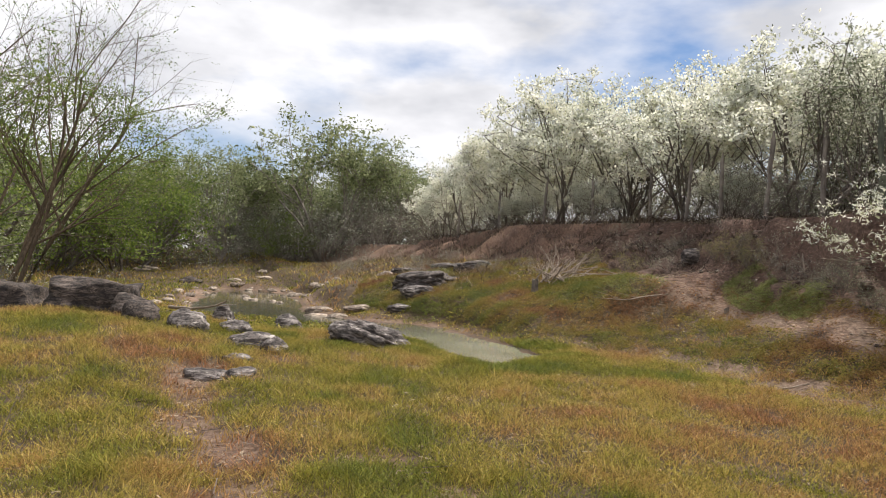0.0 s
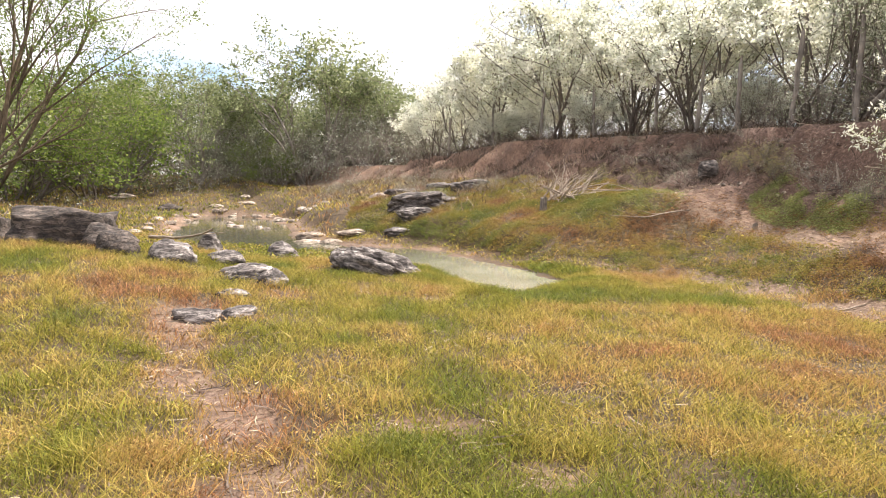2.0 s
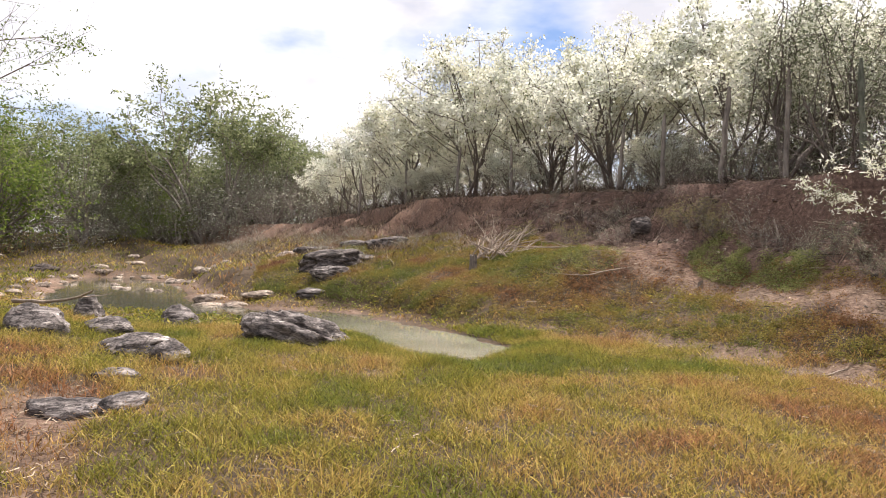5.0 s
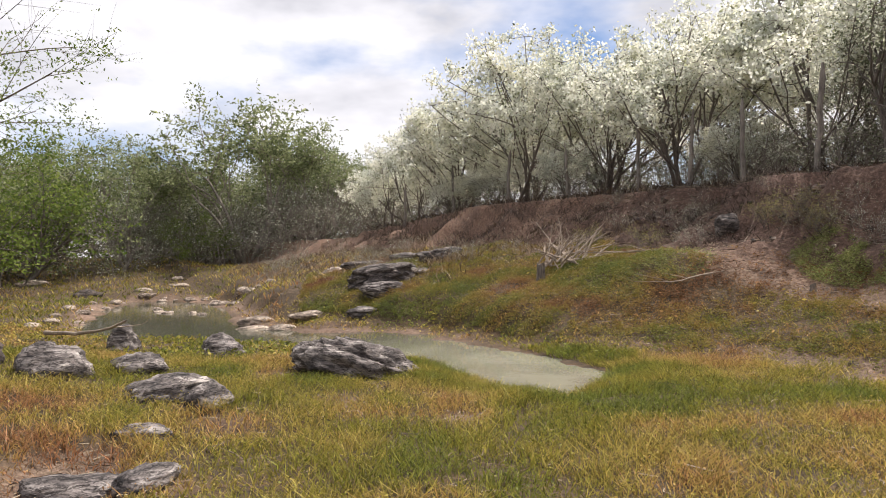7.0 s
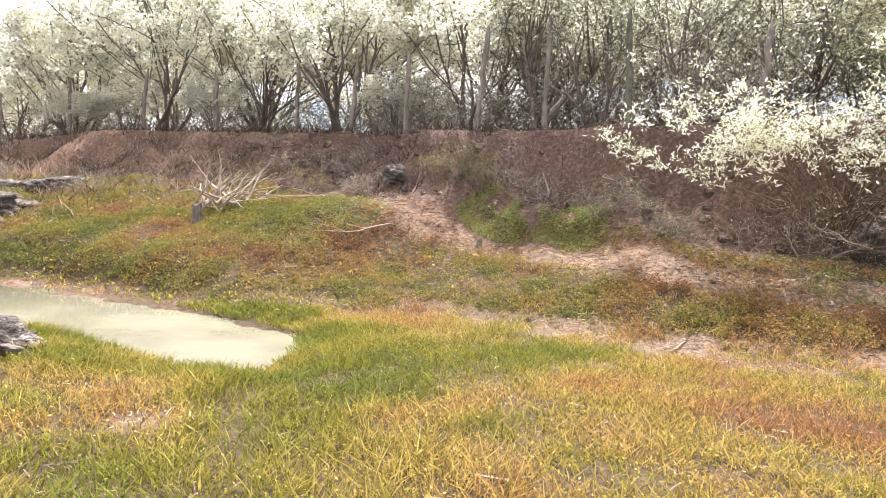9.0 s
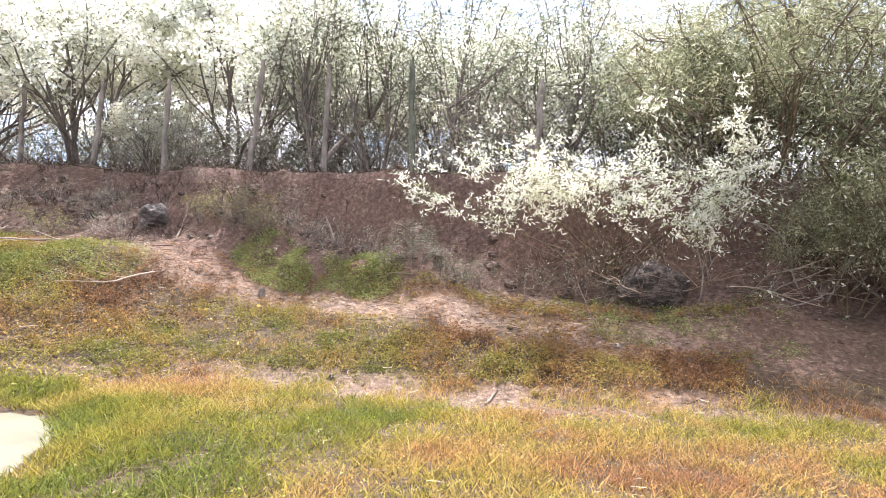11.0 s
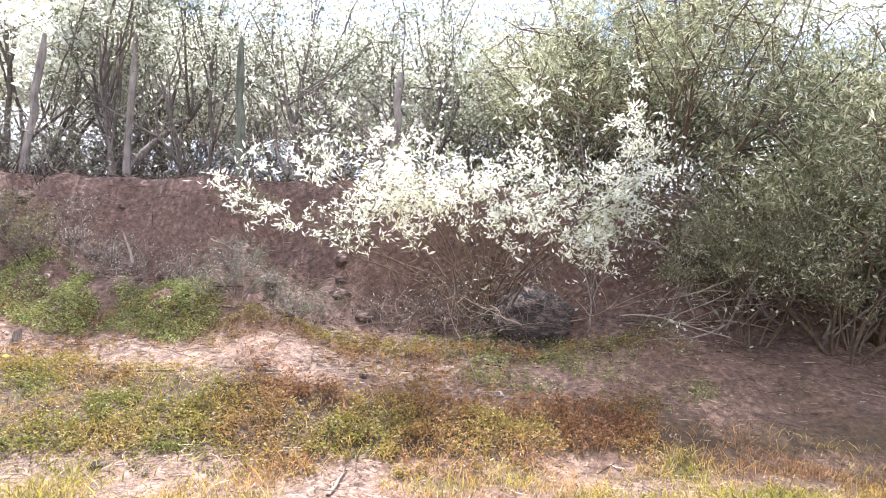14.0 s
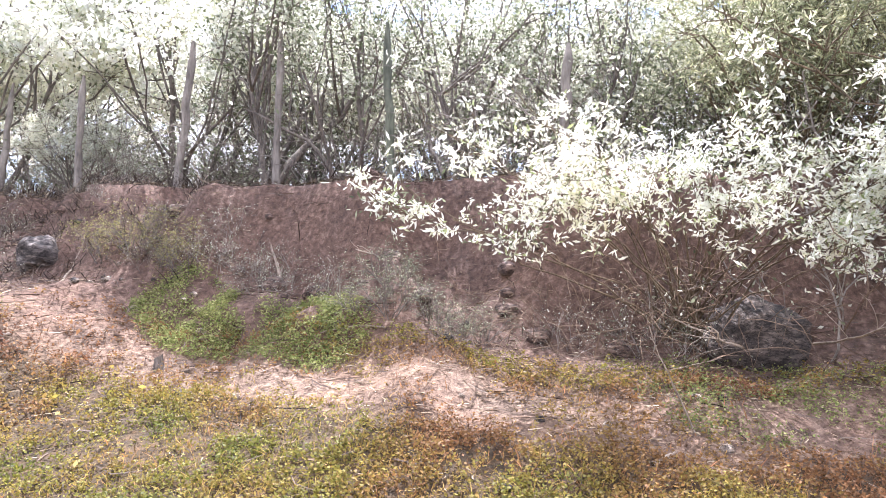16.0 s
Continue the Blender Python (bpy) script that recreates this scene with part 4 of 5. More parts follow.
rock(23, -1.7, 21.0, (0.55, 0.3, 0.14), 15, "pale layered rock at the water's edge", ROCK_PALE, 0.7, 0.2)
rock(24, -14.3, 37.0, (0.8, 0.5, 0.22), 0, "pale boulder in the far meadow", ROCK_PALE, 0.4, 0.2)
rock(25, -11.0, 33.5, (0.6, 0.4, 0.25), 10, "dark boulder in the far meadow", ROCK_BROWN, 0.4, 0.2)
rock(26, -8.6, 38.5, (0.32, 0.25, 0.2), 0, "pale stone in the far meadow", ROCK_PALE, 0.3, 0.2)
rock(27, -9.2, 35.0, (0.4, 0.25, 0.14), 0, "pale stone in the far meadow", ROCK_PALE, 0.3, 0.2)
rock(28, -8.1, 36.4, (0.5, 0.3, 0.14), 0, "pale flat stone in the far meadow", ROCK_PALE, 0.3, 0.2)
rock(29, -1.2, 25.5, (0.4, 0.25, 0.2), 0, "pale stone on the bank", ROCK_PALE, 0.3, 0.2)
rock(30, 9.75, 9.6, (0.62, 0.45, 0.42), -30, "dark grey rock in the shade under the shrub", ROCK_BROWN, 0.5, 0.25)
rock(31, 7.15, 15.9, (0.08, 0.07, 0.06), 0, "small white stone on the bank", ROCK_PALE, 0.2, 0.2, 3, group="stones on the bank")
rock(32, 7.15, 18.0, (0.28, 0.26, 0.26), 0, "dark clod of rock at the foot of the cut", ROCK_LEDGE, 0.5, 0.2, group="stones on the bank")
pool_rng = random.Random(77)
for k in range(26):
    f = k / 25
    x, y = -8.9 + 5.6 * f + pool_rng.uniform(-0.3, 0.3), 34.0 - 6.0 * f + pool_rng.uniform(-0.5, 0.7)
    s = pool_rng.uniform(0.12, 0.34)
    rock(100 + k, x, y, (s, s * 0.7, s * 0.45), pool_rng.uniform(0, 180), "pale stone on the far shore of the pool", ROCK_PALE, 0.4, 0.2, 2, group="stones of the far shore")
for k in range(12):
    x, y = -6.3 + pool_rng.uniform(-0.9, 0.6) - 0.28 * k, 19.8 + 1.15 * k
    s = pool_rng.uniform(0.15, 0.3)
    rock(140 + k, x - 0.5, y, (s, s * 0.8, s * 0.5), pool_rng.uniform(0, 180), "pale stone on the shore of the pool", ROCK_PALE, 0.4, 0.2, 2, group="stones of the near shore")
for k, (x, y) in enumerate(((-6.6, 27.0), (-6.2, 26.5), (-5.4, 26.0), (-5.0, 25.4), (-7.0, 28.4))):
    me = rock_mesh(160 + k, 0.22, 0.14, 0.09, 0.3, 3)
    me.materials.append(ROCK_PALE)
    ob = new("rock", me)
    ob.matrix_basis = pose(x, y, WATER_Z - 0.02, 0, 0, 40 * k)
    tagged(ob, "pale stone standing out of the water", "rock", "stones in the pool")
for k in range(44):
    x, y = (pool_rng.uniform(4.6, 8.6), pool_rng.uniform(9.2, 17.0)) if k < 22 else (pool_rng.uniform(6.7, 7.7), pool_rng.uniform(14.8, 18.6))
    s = pool_rng.uniform(0.03, 0.08)
    rock(180 + k, x, y, (s, s * 0.8, s * 0.6), pool_rng.uniform(0, 180), "small stone lying on the bank", ROCK_PALE if k % 2 else ROCK_BROWN, 0.3, 0.3, 2, group="stones on the bank")


for k in range(54):
    y = pool_rng.uniform(10.5, 23.0)
    f = pool_rng.uniform(0.55, 0.98)
    x = float(np.interp(y, (8, 10.5, 13, 16, 18.3, 22, 27), (8.6, 7.6, 6.9, 5.7, 4.6, 3.4, 1.6)) * (1 - f) + np.interp(y, (8, 10.5, 13, 16, 18.3, 22, 27), (11.3, 10.3, 9.35, 8.9, 8.2, 8.3, 6.6)) * f)
    s = pool_rng.uniform(0.05, 0.2)
    rock(240 + k, x, y, (s, s * 0.8, s * 0.7), pool_rng.uniform(0, 180), "crumbled brown clod on the cut bank", CLOD, 0.4, 0.4, 3, 0.0, group="clods on the cut bank")


# ---- dead wood ----
def dead_branch(seed, place, turn, length, r, label, forks=4, rise=0.1, group="dead branches on the bank"):
    rng = np.random.default_rng(seed)
    pts, rad, _ = limb(rng, (0, 0, r), (1, 0, rise), length, r, -0.01, 0.09, 8, 0.4)
    paths = [(pts, rad)]
    for k in range(forks):
        i = 2 + int(rng.integers(0, 5))
        d = (pts[i] - pts[i - 1]) / np.linalg.norm(pts[i] - pts[i - 1]) + rng.normal(0, 0.6, 3) * np.array((1, 1, 0.5))
        d[2] = abs(d[2]) * 0.8
        p2, r2, _ = limb(rng, pts[i], d / np.linalg.norm(d), length * (0.25 + 0.3 * rng.random()), rad[i] * 0.6, 0, 0.12, 5, 0.3)
        paths.append((p2, r2))
    v, f = tubes(paths, 6)
    return thing("dead_branch", place, label, "branch", group, mesh_from("dead_branch", v, f, DEAD_WOOD, True), turn)


heap_rng = random.Random(66)
for k in range(34):
    x, y = 3.6 + heap_rng.gauss(0, 0.32), 18.45 + heap_rng.gauss(0, 0.28)
    dead_branch(600 + k, on_ground(x, y, -heap_rng.uniform(0.02, 0.25)), heap_rng.gauss(40, 60), heap_rng.uniform(0.45, 1.15), heap_rng.uniform(0.014, 0.028), "pale dead branch in a heap on the bank", 3, heap_rng.uniform(0.1, 1.4), "heap of dead branches")
dead_branch(620, on_ground(3.8, 18.6, -0.1), 25, 1.2, 0.028, "pale dead branch leaning from the heap", 5, 0.55, "heap of dead branches")
dead_branch(621, on_ground(5.6, 17.2), 165, 2.2, 0.022, "thin dead branch lying on the bank", 4, 0.02)
dead_branch(622, on_ground(5.8, 15.9), 190, 1.7, 0.018, "thin dead branch lying on the bank", 4, 0.02)
dead_branch(623, on_ground(8.3, 14.7), 60, 0.65, 0.03, "pale forked stick standing in the bank", 2, 1.3)
dead_branch(624, on_ground(9.2, 15.9), 250, 1.1, 0.02, "dead branch hanging down the cut", 4, -0.4)
dead_branch(625, on_ground(7.0, 17.2), 40, 1.3, 0.018, "thin dead branch against the cut", 3, 0.5)
dead_branch(626, on_ground(-6.2, 17.6, -0.12), -54, 3.2, 0.045, "grey stick lying by the rocks", 1, 0.12)
dead_branch(627, on_ground(6.4, 10.9), 30, 0.6, 0.014, "thin dry stick on the ground", 1, 0.05)
dead_branch(628, on_ground(5.5, 10.2), 20, 0.7, 0.016, "thin dark stick on bare ground", 2, 0.05)
dead_branch(629, on_ground(7.18, 9.9), -20, 0.32, 0.02, "short pale chip of wood on the ground", 0, 0.02)
dead_branch(630, on_ground(7.8, 9.75), 100, 0.9, 0.010, "thin leaning dead sapling", 5, 3.0)
for k in range(16):
    t = k / 15
    dead_branch(640 + k, on_ground(6.6 + 2.2 * math.sin(k * 2.3) ** 2, 12.0 + 11.0 * t), k * 97.0, 0.7 + 0.6 * math.sin(k) ** 2, 0.013, "thin dry stick on the slope", 3, 0.08)
for k in range(9):
    dead_branch(660 + k, on_ground(9.1 + 0.25 * k, 9.6 - 0.55 * k, -0.3), 180 + k * 31, 1.3, 0.014, "bare pale twig hanging under the bush", 5, 0.3 - 0.1 * (k % 3), "bare twigs under the bush")

dead_branch(680, on_ground(-3.33, 5.71, 0.05), 20, 0.55, 0.006, "thin dry weed stalk standing in the grass", 4, 4.0, "dry stalks in the meadow")


def stump(x, y, r, h, label):
    bm = bmesh.new()
    bmesh.ops.create_cone(bm, cap_ends=True, segments=9, radius1=r, radius2=r * 0.7, depth=h)
    for v in bm.verts:
        v.co += noise.noise_vector(v.co * 9) * (0.02 if v.co.z < 0 else 0.07)
    me = bpy.data.meshes.new("stump")
    bm.to_mesh(me)
    bm.free()
    me.materials.append(BARK_DARK)
    ob = new("stump", me)
    ob.location = Vector(on_ground(x, y)) + Vector((0, 0, h * 0.4))
    tagged(ob, label, "stump")


stump(6.64, 14.7, 0.055, 0.15, "small dark charred stump on the bank")
stump(3.05, 18.1, 0.1, 0.42, "dark broken stump beside the heap of branches")


# ---- grass, weeds and litter ----
def blades(seed, x, y, tall, wide, tone, lean=0.5):
    """Bent blades, widest in the middle."""
    rng = np.random.default_rng(seed)
    n = len(x)
    z = height(x, y) - 0.01
    a = rng.random(n) * 2 * np.pi
    h = tall * (0.45 + 0.8 * rng.random(n))
    w = wide * (0.7 + 0.6 * rng.random(n))
    b = rng.random(n) * 2 * np.pi
    l1, l2 = lean * 0.35 * rng.random(n) * h, lean * (0.3 + 1.0 * rng.random(n)) * h
    base = np.stack((x, y, z), 1)
    side = np.stack((np.cos(a), np.sin(a), np.zeros(n)), 1) * w[:, None] * 0.5
    way = np.stack((np.cos(b), np.sin(b), np.zeros(n)), 1)
    up = np.array((0, 0, 1.0))
    mid = base + way * l1[:, None] + up * (h * 0.45)[:, None]
    tip = base + way * l2[:, None] + up * h[:, None]
    v = np.stack((base, mid + side, tip, mid - side), 1).reshape(-1, 3)
    i = np.arange(n)[:, None] * 4
    return v, np.concatenate((i + np.array([[0, 1, 3]]), i + np.array([[3, 1, 2]]))), np.repeat(tone, 4)


def dryness(x, y, seed):
    """0 lush green, 0.5 straw yellow, 1 rusty brown."""
    rng = np.random.default_rng(seed)
    u, back, dp, df = zone(x, y)
    t = 0.34 + 0.6 * (soft_noise(x, y, 1.3, 31) - 0.45) + 0.6 * (soft_noise(x, y, 0.45, 32) - 0.5) + 0.28 * (soft_noise(x, y, 4.0, 33) - 0.4)
    t = t + 0.12 * step(x, 0.3, 2.0) * (1 - step(y, 8.5, 11.0))
    t = t + 0.30 * (1 - step(np.hypot(x + 2.3, y - 9.8), 0.8, 2.2))
    t = t - 0.20 * step(-x, 0.8, 2.2) * (1 - step(y, 6.0, 9.0))
    t = t - 0.26 * (1 - step(np.abs(dp - 0.3), 0.2, 1.3)) * (y < 16.5) * (u <= 0.02)
    t = t + 0.30 * step(u, 0.02, 0.15) - 0.1 * step(u, 0.3, 0.5) + 0.2 * (bare(x, y) > 0.3)
    return np.clip(t + rng.normal(0, 0.10, len(x)), 0, 1)


def sow(seed, n, x0, x1, y0, y1, keep):
    rng = np.random.default_rng(seed)
    x, y = rng.uniform(x0, x1, n), rng.uniform(y0, y1, n)
    k = keep(x, y, rng)
    return x[k], y[k]


def meadow(x, y, rng):
    u, back, dp, df = zone(x, y)
    b = bare(x, y)
    tuft = 0.42 + 0.8 * step(0.55 * soft_noise(x, y, 0.3, 41) + 0.45 * soft_noise(x, y, 0.11, 42), 0.26, 0.66)
    return (rng.random(len(x)) < (1 - b * 1.02) * tuft * (1 - 0.85 * step(u, 0.03, 0.10) * (y < 24))) & (u < 0.62) & (dp > 0.02) & (back <= 0)


def sheet(name, label, sets, mat=None):
    v, f, t, at = [], [], [], 0
    for a, b, c in sets:
        v.append(a)
        f.append(b + at)
        t.append(c)
        at += len(a)
    me = mesh_from(name, np.concatenate(v), np.concatenate(f), mat or GRASS, False, ("tone", np.concatenate(t)))
    tagged(new(name, me), label, "grass", kind="stuff")


sets = []
for seed, n, box, tall, wide in ((700, 190000, (-5.5, 4.6, 0.4, 5.2), 0.09, 0.006), (701, 260000, (-7.0, 8.5, 4.8, 13.5), 0.1, 0.008), (702, 60000, (-12.0, 7.0, 13.3, 22.5), 0.07, 0.014), (703, 30000, (-24.0, 4.0, 22.0, 47.0), 0.15, 0.04), (704, 26000, (-16.0, 9.0, -6.0, 16.0), 0.1, 0.016)):
    x, y = sow(seed, n, *box, meadow)
    sets.append(blades(seed + 10, x, y, tall * (0.35 + 0.55 * soft_noise(x, y, 0.7, 44) + 0.75 * soft_noise(x, y, 0.3, 41)), wide, dryness(x, y, seed + 20), 1.1))
sheet("grass", "short patchy grass, green, straw yellow and rusty", sets)
sets = []
for seed, n, box, size in ((710, 80000, (-4.5, 4.5, 0.8, 5.2), 0.010), (711, 130000, (-6.0, 8.5, 4.8, 13.8), 0.014), (712, 26000, (-9.0, 7.0, 13.5, 22.0), 0.04)):
    x, y = sow(seed, n, *box, meadow)
    r = np.random.default_rng(seed)
    p = np.stack((x, y, height(x, y) + 0.02 + 0.085 * r.random(len(x)) * (0.5 + soft_noise(x, y, 0.7, 44))), 1)
    t = dryness(x, y, seed + 20)
    d, s = r.normal(0, 1, (len(x), 3)), r.normal(0, 1, (len(x), 3))
    d, s = d / np.linalg.norm(d, axis=1)[:, None], np.cross(d, s)
    s /= np.linalg.norm(s, axis=1)[:, None]
    ln = size * (0.6 + 0.9 * r.random((len(x), 1)))
    v = np.stack((p - d * ln * 0.7, p + s * ln * 0.35, p + d * ln * 0.7, p - s * ln * 0.35), 1).reshape(-1, 3)
    k = np.arange(len(x))[:, None] * 4
    sets.append((v, np.concatenate((k + np.array([[0, 1, 2]]), k + np.array([[0, 2, 3]]))), np.repeat(np.clip(t - 0.06, 0, 1), 4)))
sheet("meadow_weeds", "tiny leaves and seed heads of low meadow weeds", sets)


def lush(x, y, rng):
    u, back, dp, df = zone(x, y)
    near = (1 - step(np.abs(dp - 0.35), 0.15, 0.95)) * (u <= 0.01)
    return (rng.random(len(x)) < near) & (dp > 0.07)


x, y = sow(720, 60000, -2.2, 4.6, 10.6, 15.2, lush)
sheet("reed_grass", "lush green grass fringing the pool", [blades(721, x, y, 0.09 + 0.06 * soft_noise(x, y, 0.3, 41), 0.008, dryness(x, y, 722), 1.0)])


# Low leafy weeds on the slope
def weed_spot(x, y, rng):
    u, back, dp, df = zone(x, y)
    near = (u > 0.02) & (u < 0.66) & (dp > 0.05)
    patch = 0.25 + 0.75 * step(0.6 * soft_noise(x, y, 1.1, 51) + 0.4 * soft_noise(x, y, 0.35, 55), 0.24, 0.50)
    return near & (rng.random(len(x)) < patch * (1 - bare(x, y))) & (y < 26)


x, y = sow(730, 120000, -2.0, 10.0, 8.0, 26.0, weed_spot)
mat_height = 0.12 * step(0.6 * soft_noise(x, y, 0.5, 52) + 0.4 * soft_noise(x, y, 0.2, 53), 0.25, 0.8)
p = np.stack((x, y, height(x, y) + 0.015 + mat_height * np.random.default_rng(732).random(len(x)) ** 0.5), 1)
v, f = leaves(731, p, 370000, 0.027, 0.6, 0.03, 0, 0.4)
c = v.reshape(-1, 4, 3).mean(1)
tone = np.repeat(np.clip(dryness(c[:, 0], c[:, 1], 733) - 0.17 + 0.5 * (soft_noise(c[:, 0], c[:, 1], 0.8, 54) - 0.5), 0, 1), 4)
tagged(new("low_weeds", mesh_from("low_weeds", v, f, WEED, False, ("tone", tone))), "low leafy weeds in mounded mats, green to rusty, over the slope", "weeds", kind="stuff")


def litter_spot(x, y, rng):
    u, back, dp, df = zone(x, y)
    return (dp > 0.05) & (rng.random(len(x)) < np.where(u > 0.3, 0.9, 0.15 + 0.8 * bare(x, y))) & (back < 6)


def straw(seed, x, y, size, wide):
    rng = np.random.default_rng(seed)
    n = len(x)
    z = height(x, y) + 0.012 + 0.04 * rng.random(n) ** 2
    a = rng.random(n) * 2 * np.pi
    ln = size * (0.4 + 1.0 * rng.random(n))
    d = np.stack((np.cos(a), np.sin(a), rng.normal(0, 0.12, n)), 1) * ln[:, None] * 0.5
    s = np.stack((-np.sin(a), np.cos(a), rng.normal(0, 0.4, n)), 1) * wide * 0.5
    c = np.stack((x, y, z), 1)
    bend = np.stack((-np.sin(a), np.cos(a), np.zeros(n)), 1) * (rng.normal(0, 0.18, n) * ln)[:, None]
    v = np.stack((c - d - s, c + bend - s, c + d - s, c + d + s, c + bend + s, c - d + s), 1).reshape(-1, 3)
    i = np.arange(n)[:, None] * 6
    return v, np.concatenate((i + np.array([[0, 1, 4, 5]]), i + np.array([[1, 2, 3, 4]])))


x, y = sow(740, 90000, -3.0, 13.0, 2.5, 24.0, litter_spot)
v1 = straw(741, x, y, 0.11, 0.007)
x, y = sow(742, 1500, -4.0, 4.5, 1.2, 12.0, lambda x, y, r: (r.random(len(x)) < 0.25 + 0.7 * bare(x, y)) & (zone(x, y)[2] > 0.1))
v2 = straw(743, x, y, 0.2, 0.004)
v, f = joined(v1, v2)
tagged(new("dry_litter", mesh_from("dry_litter", v, f, STRAW)), "dry stalks and leaf litter strewn over the soil", "litter", kind="stuff")


# Dry brush on the bank beyond the ledges, and over the cut
def brush_spot(x, y, rng):
    u, back, dp, df = zone(x, y)
    far = step(y, 19.0, 23.5) * step(u, 0.1, 0.35)
    return (rng.random(len(x)) < far * (1 - 0.8 * step(u, 0.7, 0.85))) & (back < 3)


def cut_spot(x, y, rng):
    u, back, dp, df = zone(x, y)
    face = (0.15 + 0.85 * step(y, 15.5, 18.0)) * step(u, 0.66, 0.8) * (0.25 + 0.75 * step(soft_noise(x, y, 0.9, 71), 0.3, 0.6))
    return (rng.random(len(x)) < face) & (back < 1.5)


x, y = sow(750, 60000, -6.0, 11.0, 9.0, 40.0, brush_spot)
v, f, _ = blades(751, x, y, 0.10 + 0.25 * soft_noise(x, y, 0.8, 72), 0.02, np.zeros(len(x)), 1.1)
tagged(new("dry_brush", mesh_from("dry_brush", v, f, STRAW)), "dry grey-brown stalks standing on the bank", "dry grass", kind="stuff")
TWIG = leaf_material("dark_twig", ((0.0, (0.03, 0.022, 0.02)), (0.6, (0.10, 0.076, 0.066)), (0.9, (0.18, 0.14, 0.12)), (1.0, (0.36, 0.29, 0.24))), 0.0, 0.9)
x, y = sow(752, 60000, 0.0, 11.5, 9.0, 38.0, cut_spot)
v, f, _ = blades(753, x, y, 0.12 + 0.25 * soft_noise(x, y, 0.6, 73), 0.014, np.zeros(len(x)), 1.6)
tagged(new("dark_brush", mesh_from("dark_brush", v, f, TWIG)), "dark dead scrub and stalks covering the cut of the bank", "dry scrub", kind="stuff")
brush_rng = random.Random(55)
spots = []
for k in range(26):
    y = brush_rng.uniform(9.5, 24.0)
    x = np.interp(y, (8, 10.5, 13, 16, 18.3, 22, 27), (10.6, 9.6, 8.9, 8.3, 7.4, 7.2, 5.6)) + brush_rng.uniform(-0.9, 0.7)
    spots.append((float(x), y, brush_rng.uniform(0.13, 0.28)))
for k in range(26):
    y = brush_rng.uniform(22.0, 36.0)
    spots.append((-1.5 - 0.32 * (y - 24.0) + brush_rng.uniform(-0.5, 4.5), y, brush_rng.uniform(0.15, 0.32)))
scatter_copies(BARE, spots, 57)
LOW = leafy_bush(151, on_ground(7.55, 16.6), 0.2, WEED_CLUMP, "low yellowish green weed clump on the bank", 2400, "weed clumps on the bank")
scatter_copies([LOW], [(7.75, 16.2, 0.2), (7.4, 17.0, 0.16), (7.7, 15.8, 0.16), (6.0, 19.5, 0.2), (5.2, 21.0, 0.2)], 59)
GREYW = leafy_bush(153, on_ground(7.95, 12.75), 0.17, LEAF_DULL, "low wispy grey-green shrub at the foot of the cut", 1700, "grey-green shrubs on the bank")
scatter_copies([GREYW], [(8.25, 12.45, 0.16), (7.85, 13.15, 0.13), (8.45, 12.0, 0.15), (8.2, 12.95, 0.17), (8.1, 12.1, 0.11)], 61)

x, y = sow(760, 22000, -3.0, 12.5, 3.0, 26.0, lambda x, y, r: (r.random(len(x)) < np.where(zone(x, y)[0] > 0.5, 0.75, 0.06 + 0.25 * (zone(x, y)[0] > 0.05))) & (zone(x, y)[1] < 4) & (zone(x, y)[2] > 0.1))
v, f = straw(761, x, y, 0.3, 0.009)
tagged(new("fallen_twigs", mesh_from("fallen_twigs", v, f, TWIG)), "dark fallen twigs strewn over the bank", "twigs", kind="stuff")


LEAF_FRESH = leaf_material("fresh_weed_leaf", ((0.0, (0.14, 0.17, 0.055)), (0.5, (0.25, 0.28, 0.10)), (1.0, (0.40, 0.39, 0.17))), 0.35)


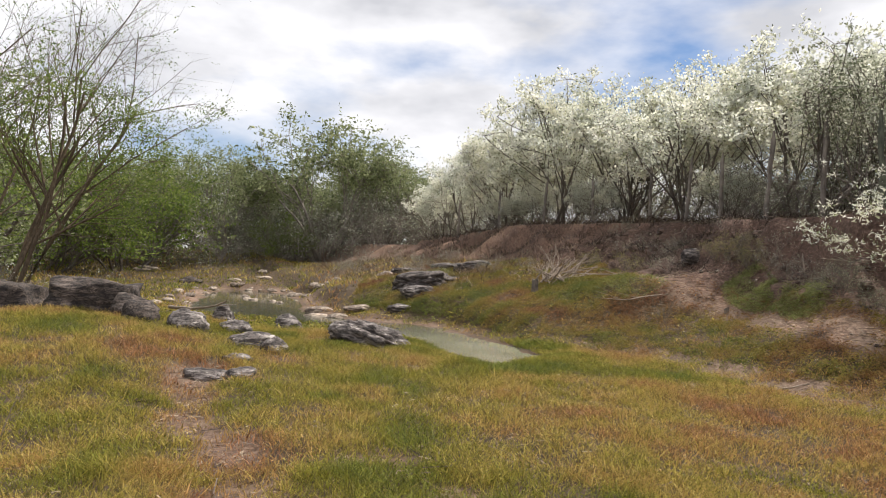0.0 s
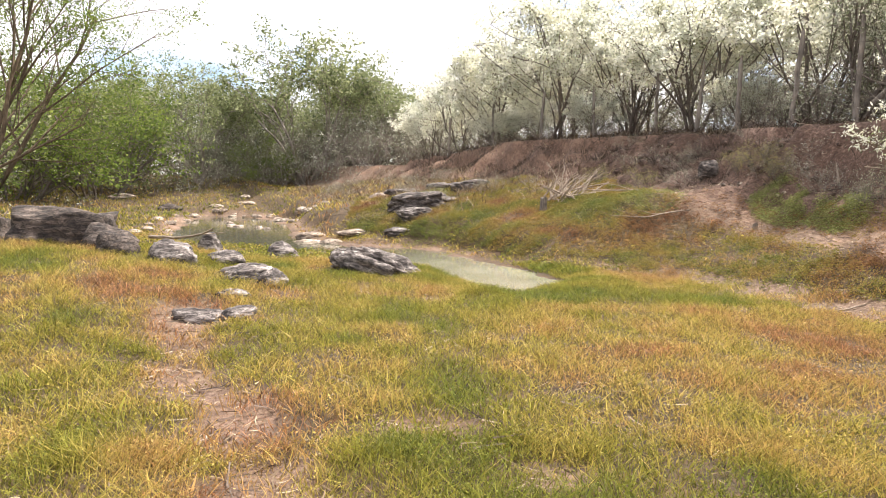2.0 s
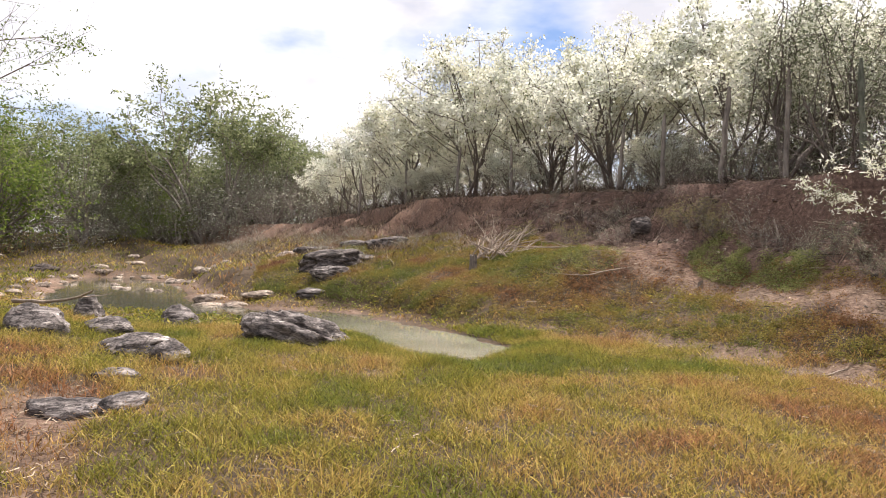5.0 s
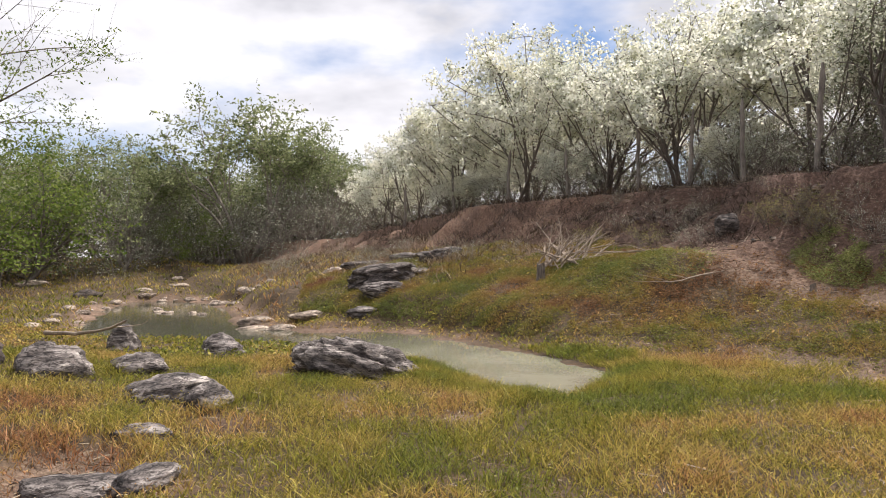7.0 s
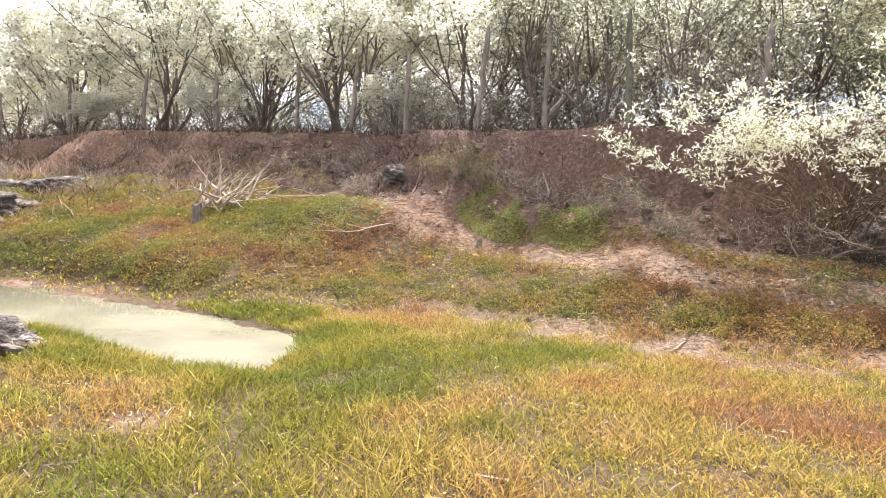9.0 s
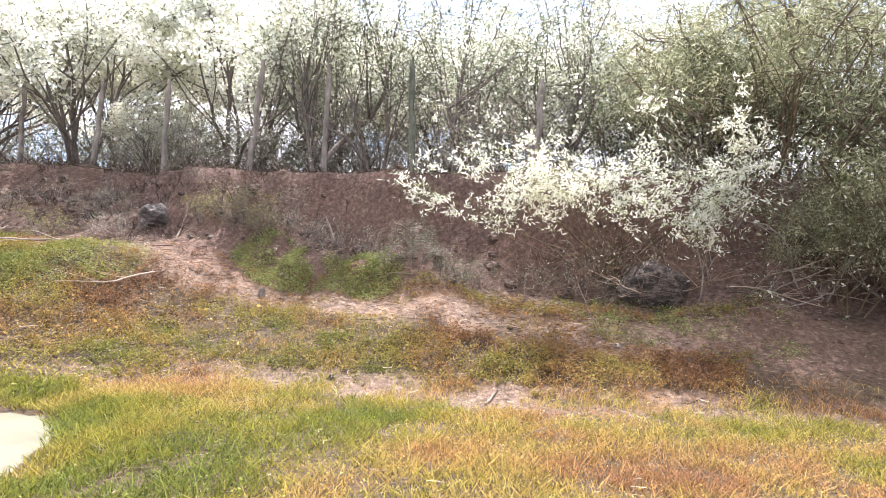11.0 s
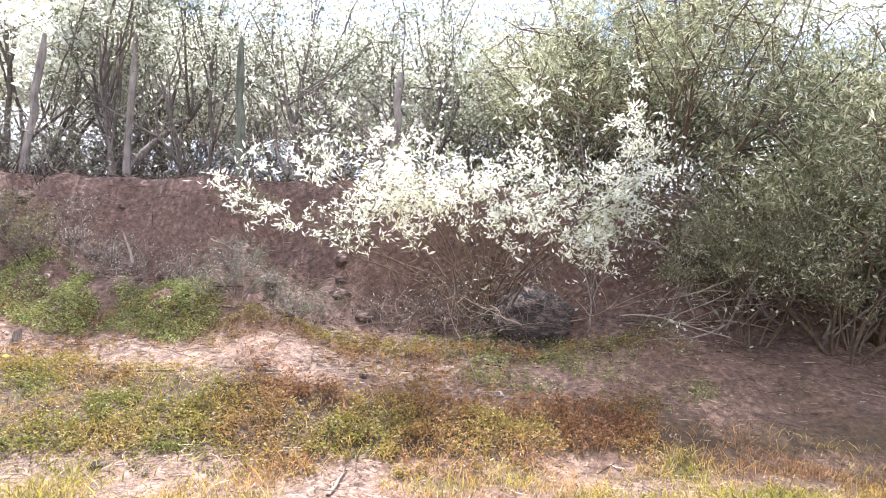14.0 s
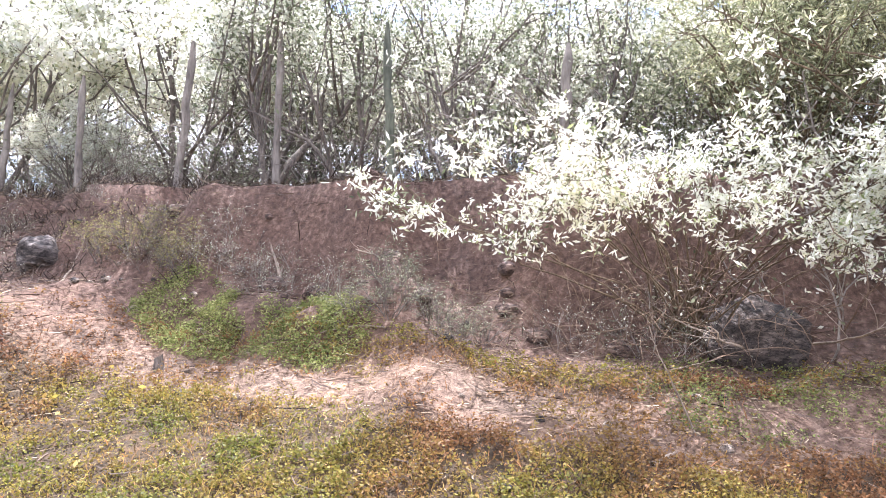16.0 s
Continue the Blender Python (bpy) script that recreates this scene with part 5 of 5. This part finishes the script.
# Bright green weeds at the foot of the cut
r = np.random.default_rng(770)
x, y = [], []
for cx, cy, rx, ry, n in ((7.4, 15.2, 0.45, 0.8, 1700), (7.6, 14.1, 0.45, 0.8, 1500), (7.65, 13.4, 0.4, 0.5, 900), (5.0, 16.6, 0.9, 0.6, 700), (4.0, 16.6, 0.9, 0.7, 500), (8.6, 9.6, 0.8, 0.7, 700), (9.0, 8.4, 0.8, 0.9, 500)):
    a, q = r.random(n) * 2 * np.pi, np.sqrt(r.random(n))
    x.append(cx + 1.1 * rx * q * np.cos(a))
    y.append(cy + 1.1 * ry * q * np.sin(a))
x, y = np.concatenate(x), np.concatenate(y)
k = soft_noise(x, y, 0.35, 91) > 0.3
x, y = x[k], y[k]
p = np.stack((x, y, height(x, y) + 0.02 + 0.05 * soft_noise(x, y, 0.3, 92)), 1)
v, f = leaves(771, p, 34000, 0.03, 0.5, 0.04, 0, 0.4)
tagged(new("green_weeds", mesh_from("green_weeds", v, f, LEAF_FRESH)), "patches of bright green low weeds on the bank", "weeds", kind="stuff")


VINE = bark_material("dry_vine", (0.07, 0.045, 0.03), (0.30, 0.21, 0.145), 6.0)


# Dry vines under the flowering shrub
def dry_vines(seed, x, y, n, wide, low, high, label):
    rng = np.random.default_rng(seed)
    base = np.array(on_ground(x, y))
    paths = []
    for k in range(n):
        p = rng.normal(0, wide, 3) * np.array((0.6, 1.0, 0)) + np.array((0, 0, rng.uniform(low, high)))
        d = rng.normal(0, 1, 3) * np.array((1, 1, 0.9)) + np.array((-0.3, 0, 0.2))
        pts, rad, _ = limb(rng, p, d / np.linalg.norm(d), rng.uniform(0.3, 0.9), rng.uniform(0.003, 0.006), -0.12, 0.25, 6, 0.5)
        paths.append((pts, rad))
    v, f = tubes(paths, 3)
    v = np.asarray(v, float) + base
    tagged(new("dry_vines", mesh_from("dry_vines", v, f, VINE)), label, "vines", kind="stuff")


dry_vines(801, 8.6, 10.5, 110, 0.6, 0.1, 1.3, "tangle of dry brown vines under the white shrub")
dry_vines(811, 9.0, 9.5, 80, 0.6, 0.1, 1.3, "tangle of dry brown vines under the white shrub")
dry_vines(821, 8.2, 11.6, 40, 0.4, 0.05, 0.8, "low tangle of dry vines on the bank")
